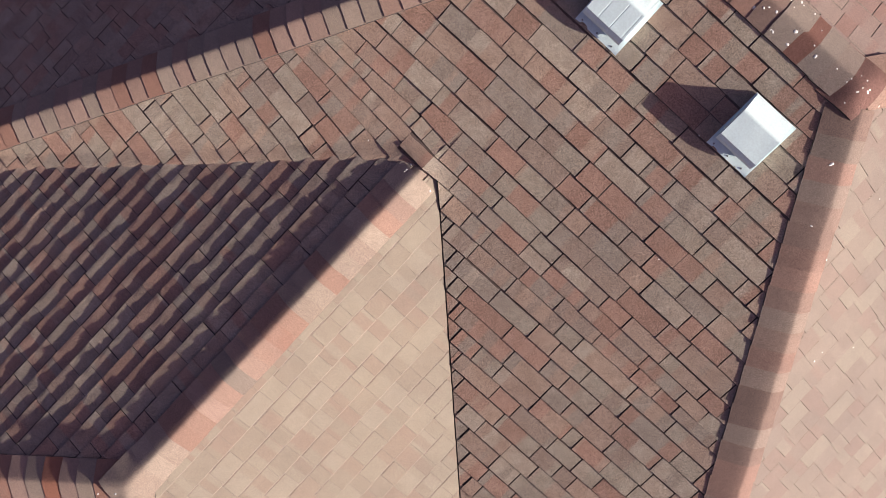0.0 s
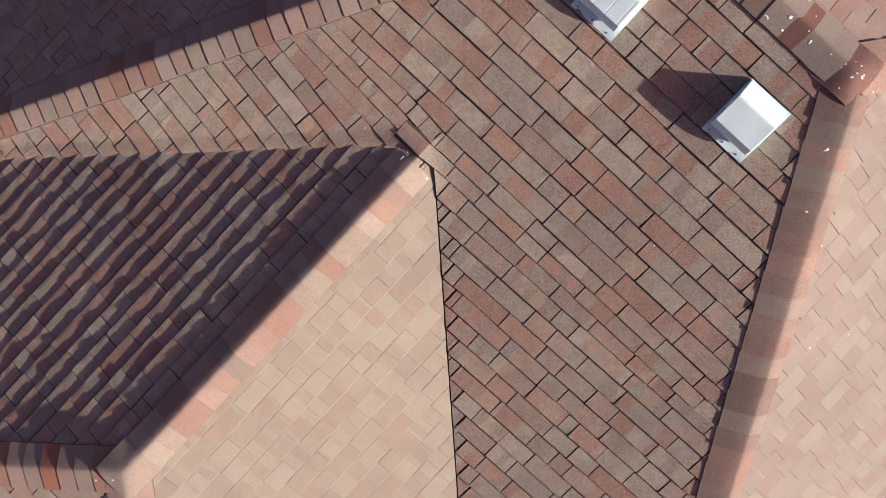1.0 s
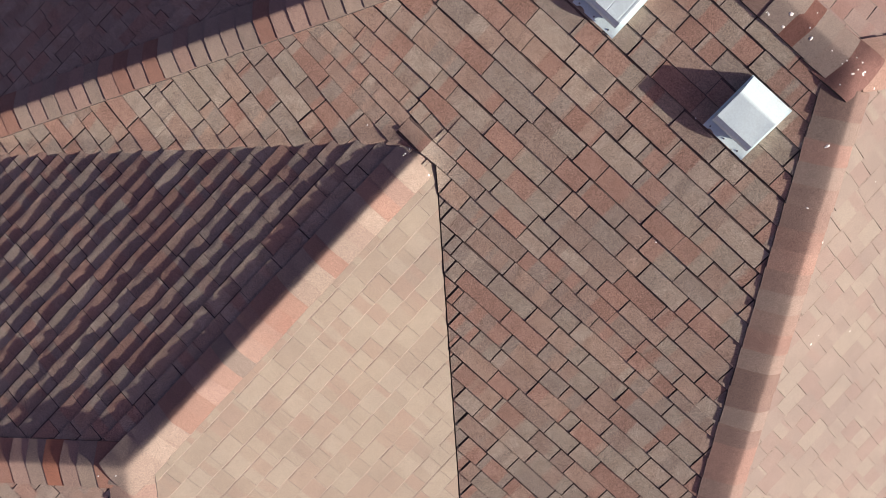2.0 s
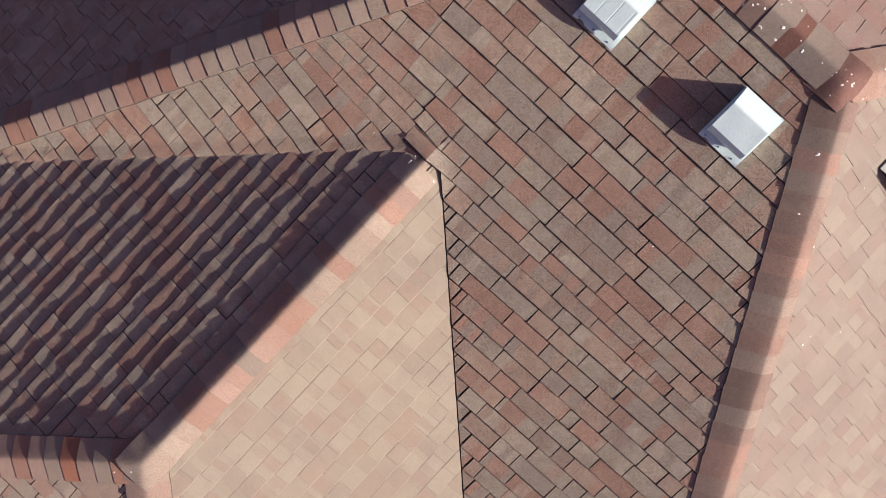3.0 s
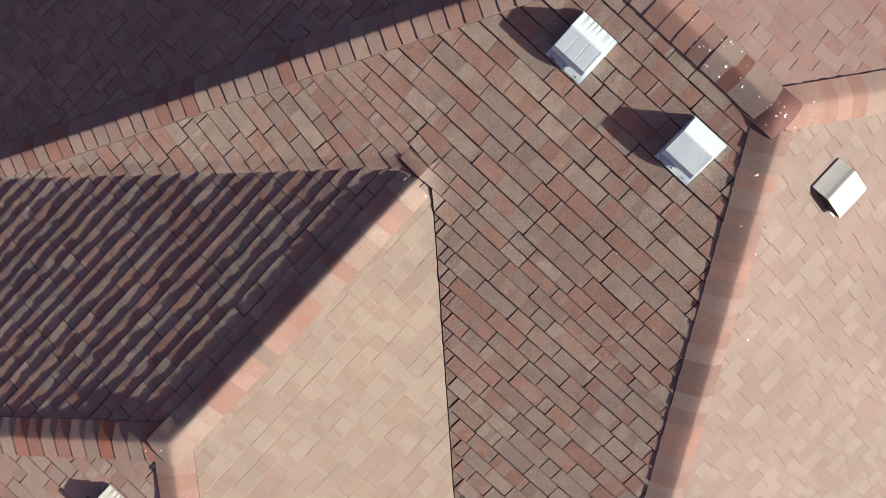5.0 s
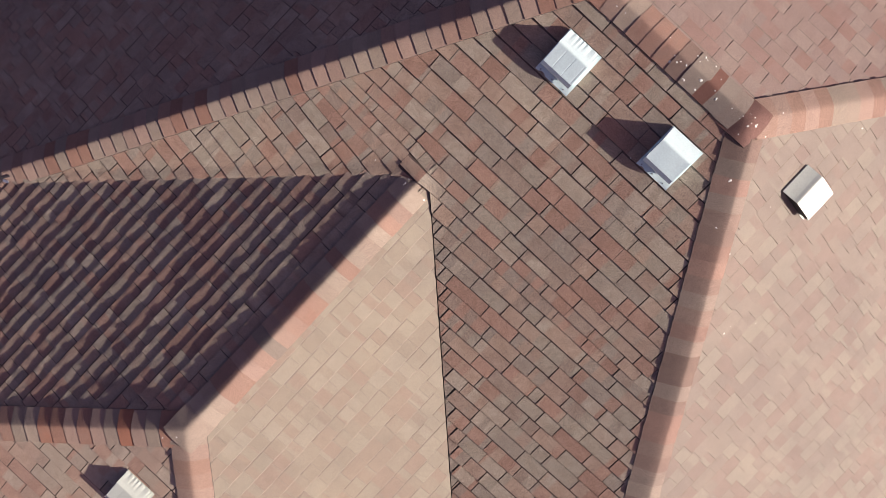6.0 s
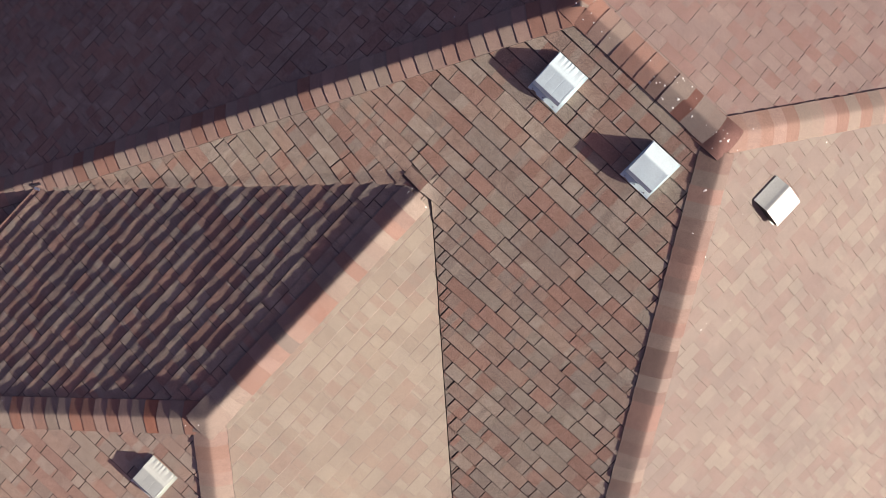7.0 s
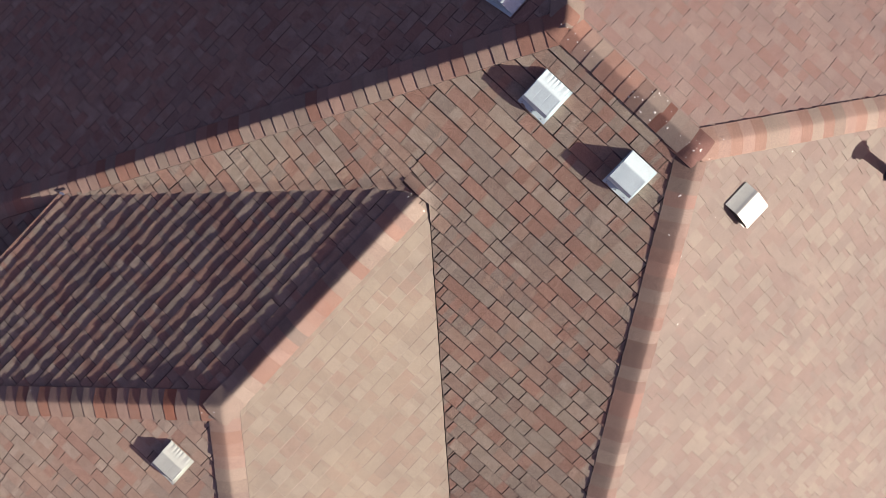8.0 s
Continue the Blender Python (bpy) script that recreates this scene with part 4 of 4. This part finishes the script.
# ---------------------------------------------------------------- bird droppings
drop_rng = random.Random(5)
bpy.context.view_layer.update()
surfaces = bpy.context.evaluated_depsgraph_get()


def dropping(spot, size):
    hit, place, normal, *_ = scene.ray_cast(surfaces, DRAWN * (spot + Vector((0, 0, 0.5))), Vector((0, 0, -1)))
    m = Matrix.Translation(place / DRAWN) @ normal.to_track_quat("Z", "Y").to_matrix().to_4x4()
    bm = bmesh.new()
    bmesh.ops.create_icosphere(bm, subdivisions=2, radius=1.0)
    a, b, c = size, size * drop_rng.uniform(0.5, 0.85), 0.0025
    off = Vector((drop_rng.uniform(-9, 9), drop_rng.uniform(-9, 9), 0))
    turn = Matrix.Rotation(drop_rng.uniform(0, 6.28), 4, "Z")
    for v in bm.verts:
        k = 1 + 0.45 * noise.noise(v.co * 1.6 + off)
        v.co = m @ turn @ Vector((v.co.x * a * k, v.co.y * b * k, max(v.co.z, -0.6) * c))
    ob = part("bird_dropping", bm, droppings_white, None, "", True)
    tagged(ob, "small white splash of dried bird droppings on a shingle", "bird dropping", "bird droppings on the roof")


# place along and across the main ridge, size in millimetres
RIDGE_SPOTS = [(-1.078, -0.056, 7), (-0.931, 0.041, 8), (-0.923, 0.107, 14), (-0.875, 0.070, 11), (-0.852, 0.045, 10), (-0.792, 0.034, 11), (-0.768, -0.117, 10), (-0.720, -0.083, 7),
               (-0.701, -0.165, 14), (-0.675, -0.155, 8), (-0.574, -0.169, 10), (-0.709, 0.139, 13), (-0.730, 0.138, 8), (-0.596, 0.044, 16), (-0.572, 0.133, 12),
               (-0.372, 0.071, 15), (-0.204, 0.040, 7), (-0.462, -0.101, 6), (-0.433, 0.029, 6), (-0.087, 0.058, 5), (-0.081, 0.024, 6)]
JUNCTION_SPOTS = [(0.015, 0.061, 13), (0.073, 0.004, 15), (0.073, -0.016, 10), (0.007, 0.164, 6), (0.011, -0.044, 7), (0.022, 0.017, 6), (-0.042, -0.041, 5), (-2.040, 0.035, 8),
                  (-1.962, 0.022, 6), (-1.869, 0.102, 10), (-1.768, 0.056, 10), (-1.850, 0.009, 6), (-1.643, 0.068, 9), (-1.539, 0.060, 6)]
HIP_SPOTS = [(0.226, -0.023, 9), (0.193, -0.298, 9), (0.276, 0.491, 15), (0.271, 0.506, 9), (0.515, 0.880, 10), (-3.972, 7.816, 9), (-2.086, 6.296, 10), (-1.974, 6.164, 11),
             (-2.042, 2.553, 9), (-2.041, 2.608, 9), (-2.042, 2.628, 7), (-1.781, 2.604, 11)]
SLOPE_SPOTS = [(0.953, -0.893, 9), (1.585, -1.390, 5), (0.800, 0.327, 6), (-2.952, 0.876, 9), (0.823, 0.939, 10), (1.426, 1.503, 10), (-0.081, 1.779, 8), (-0.551, 0.944, 7),
               (-2.445, 2.643, 8), (1.422, 1.407, 5), (1.630, 1.180, 6)]
for spots in (RIDGE_SPOTS, JUNCTION_SPOTS, HIP_SPOTS, SLOPE_SPOTS):
    for du, dw, mm in spots:
        dropping(at(du, dw), mm * 0.001)
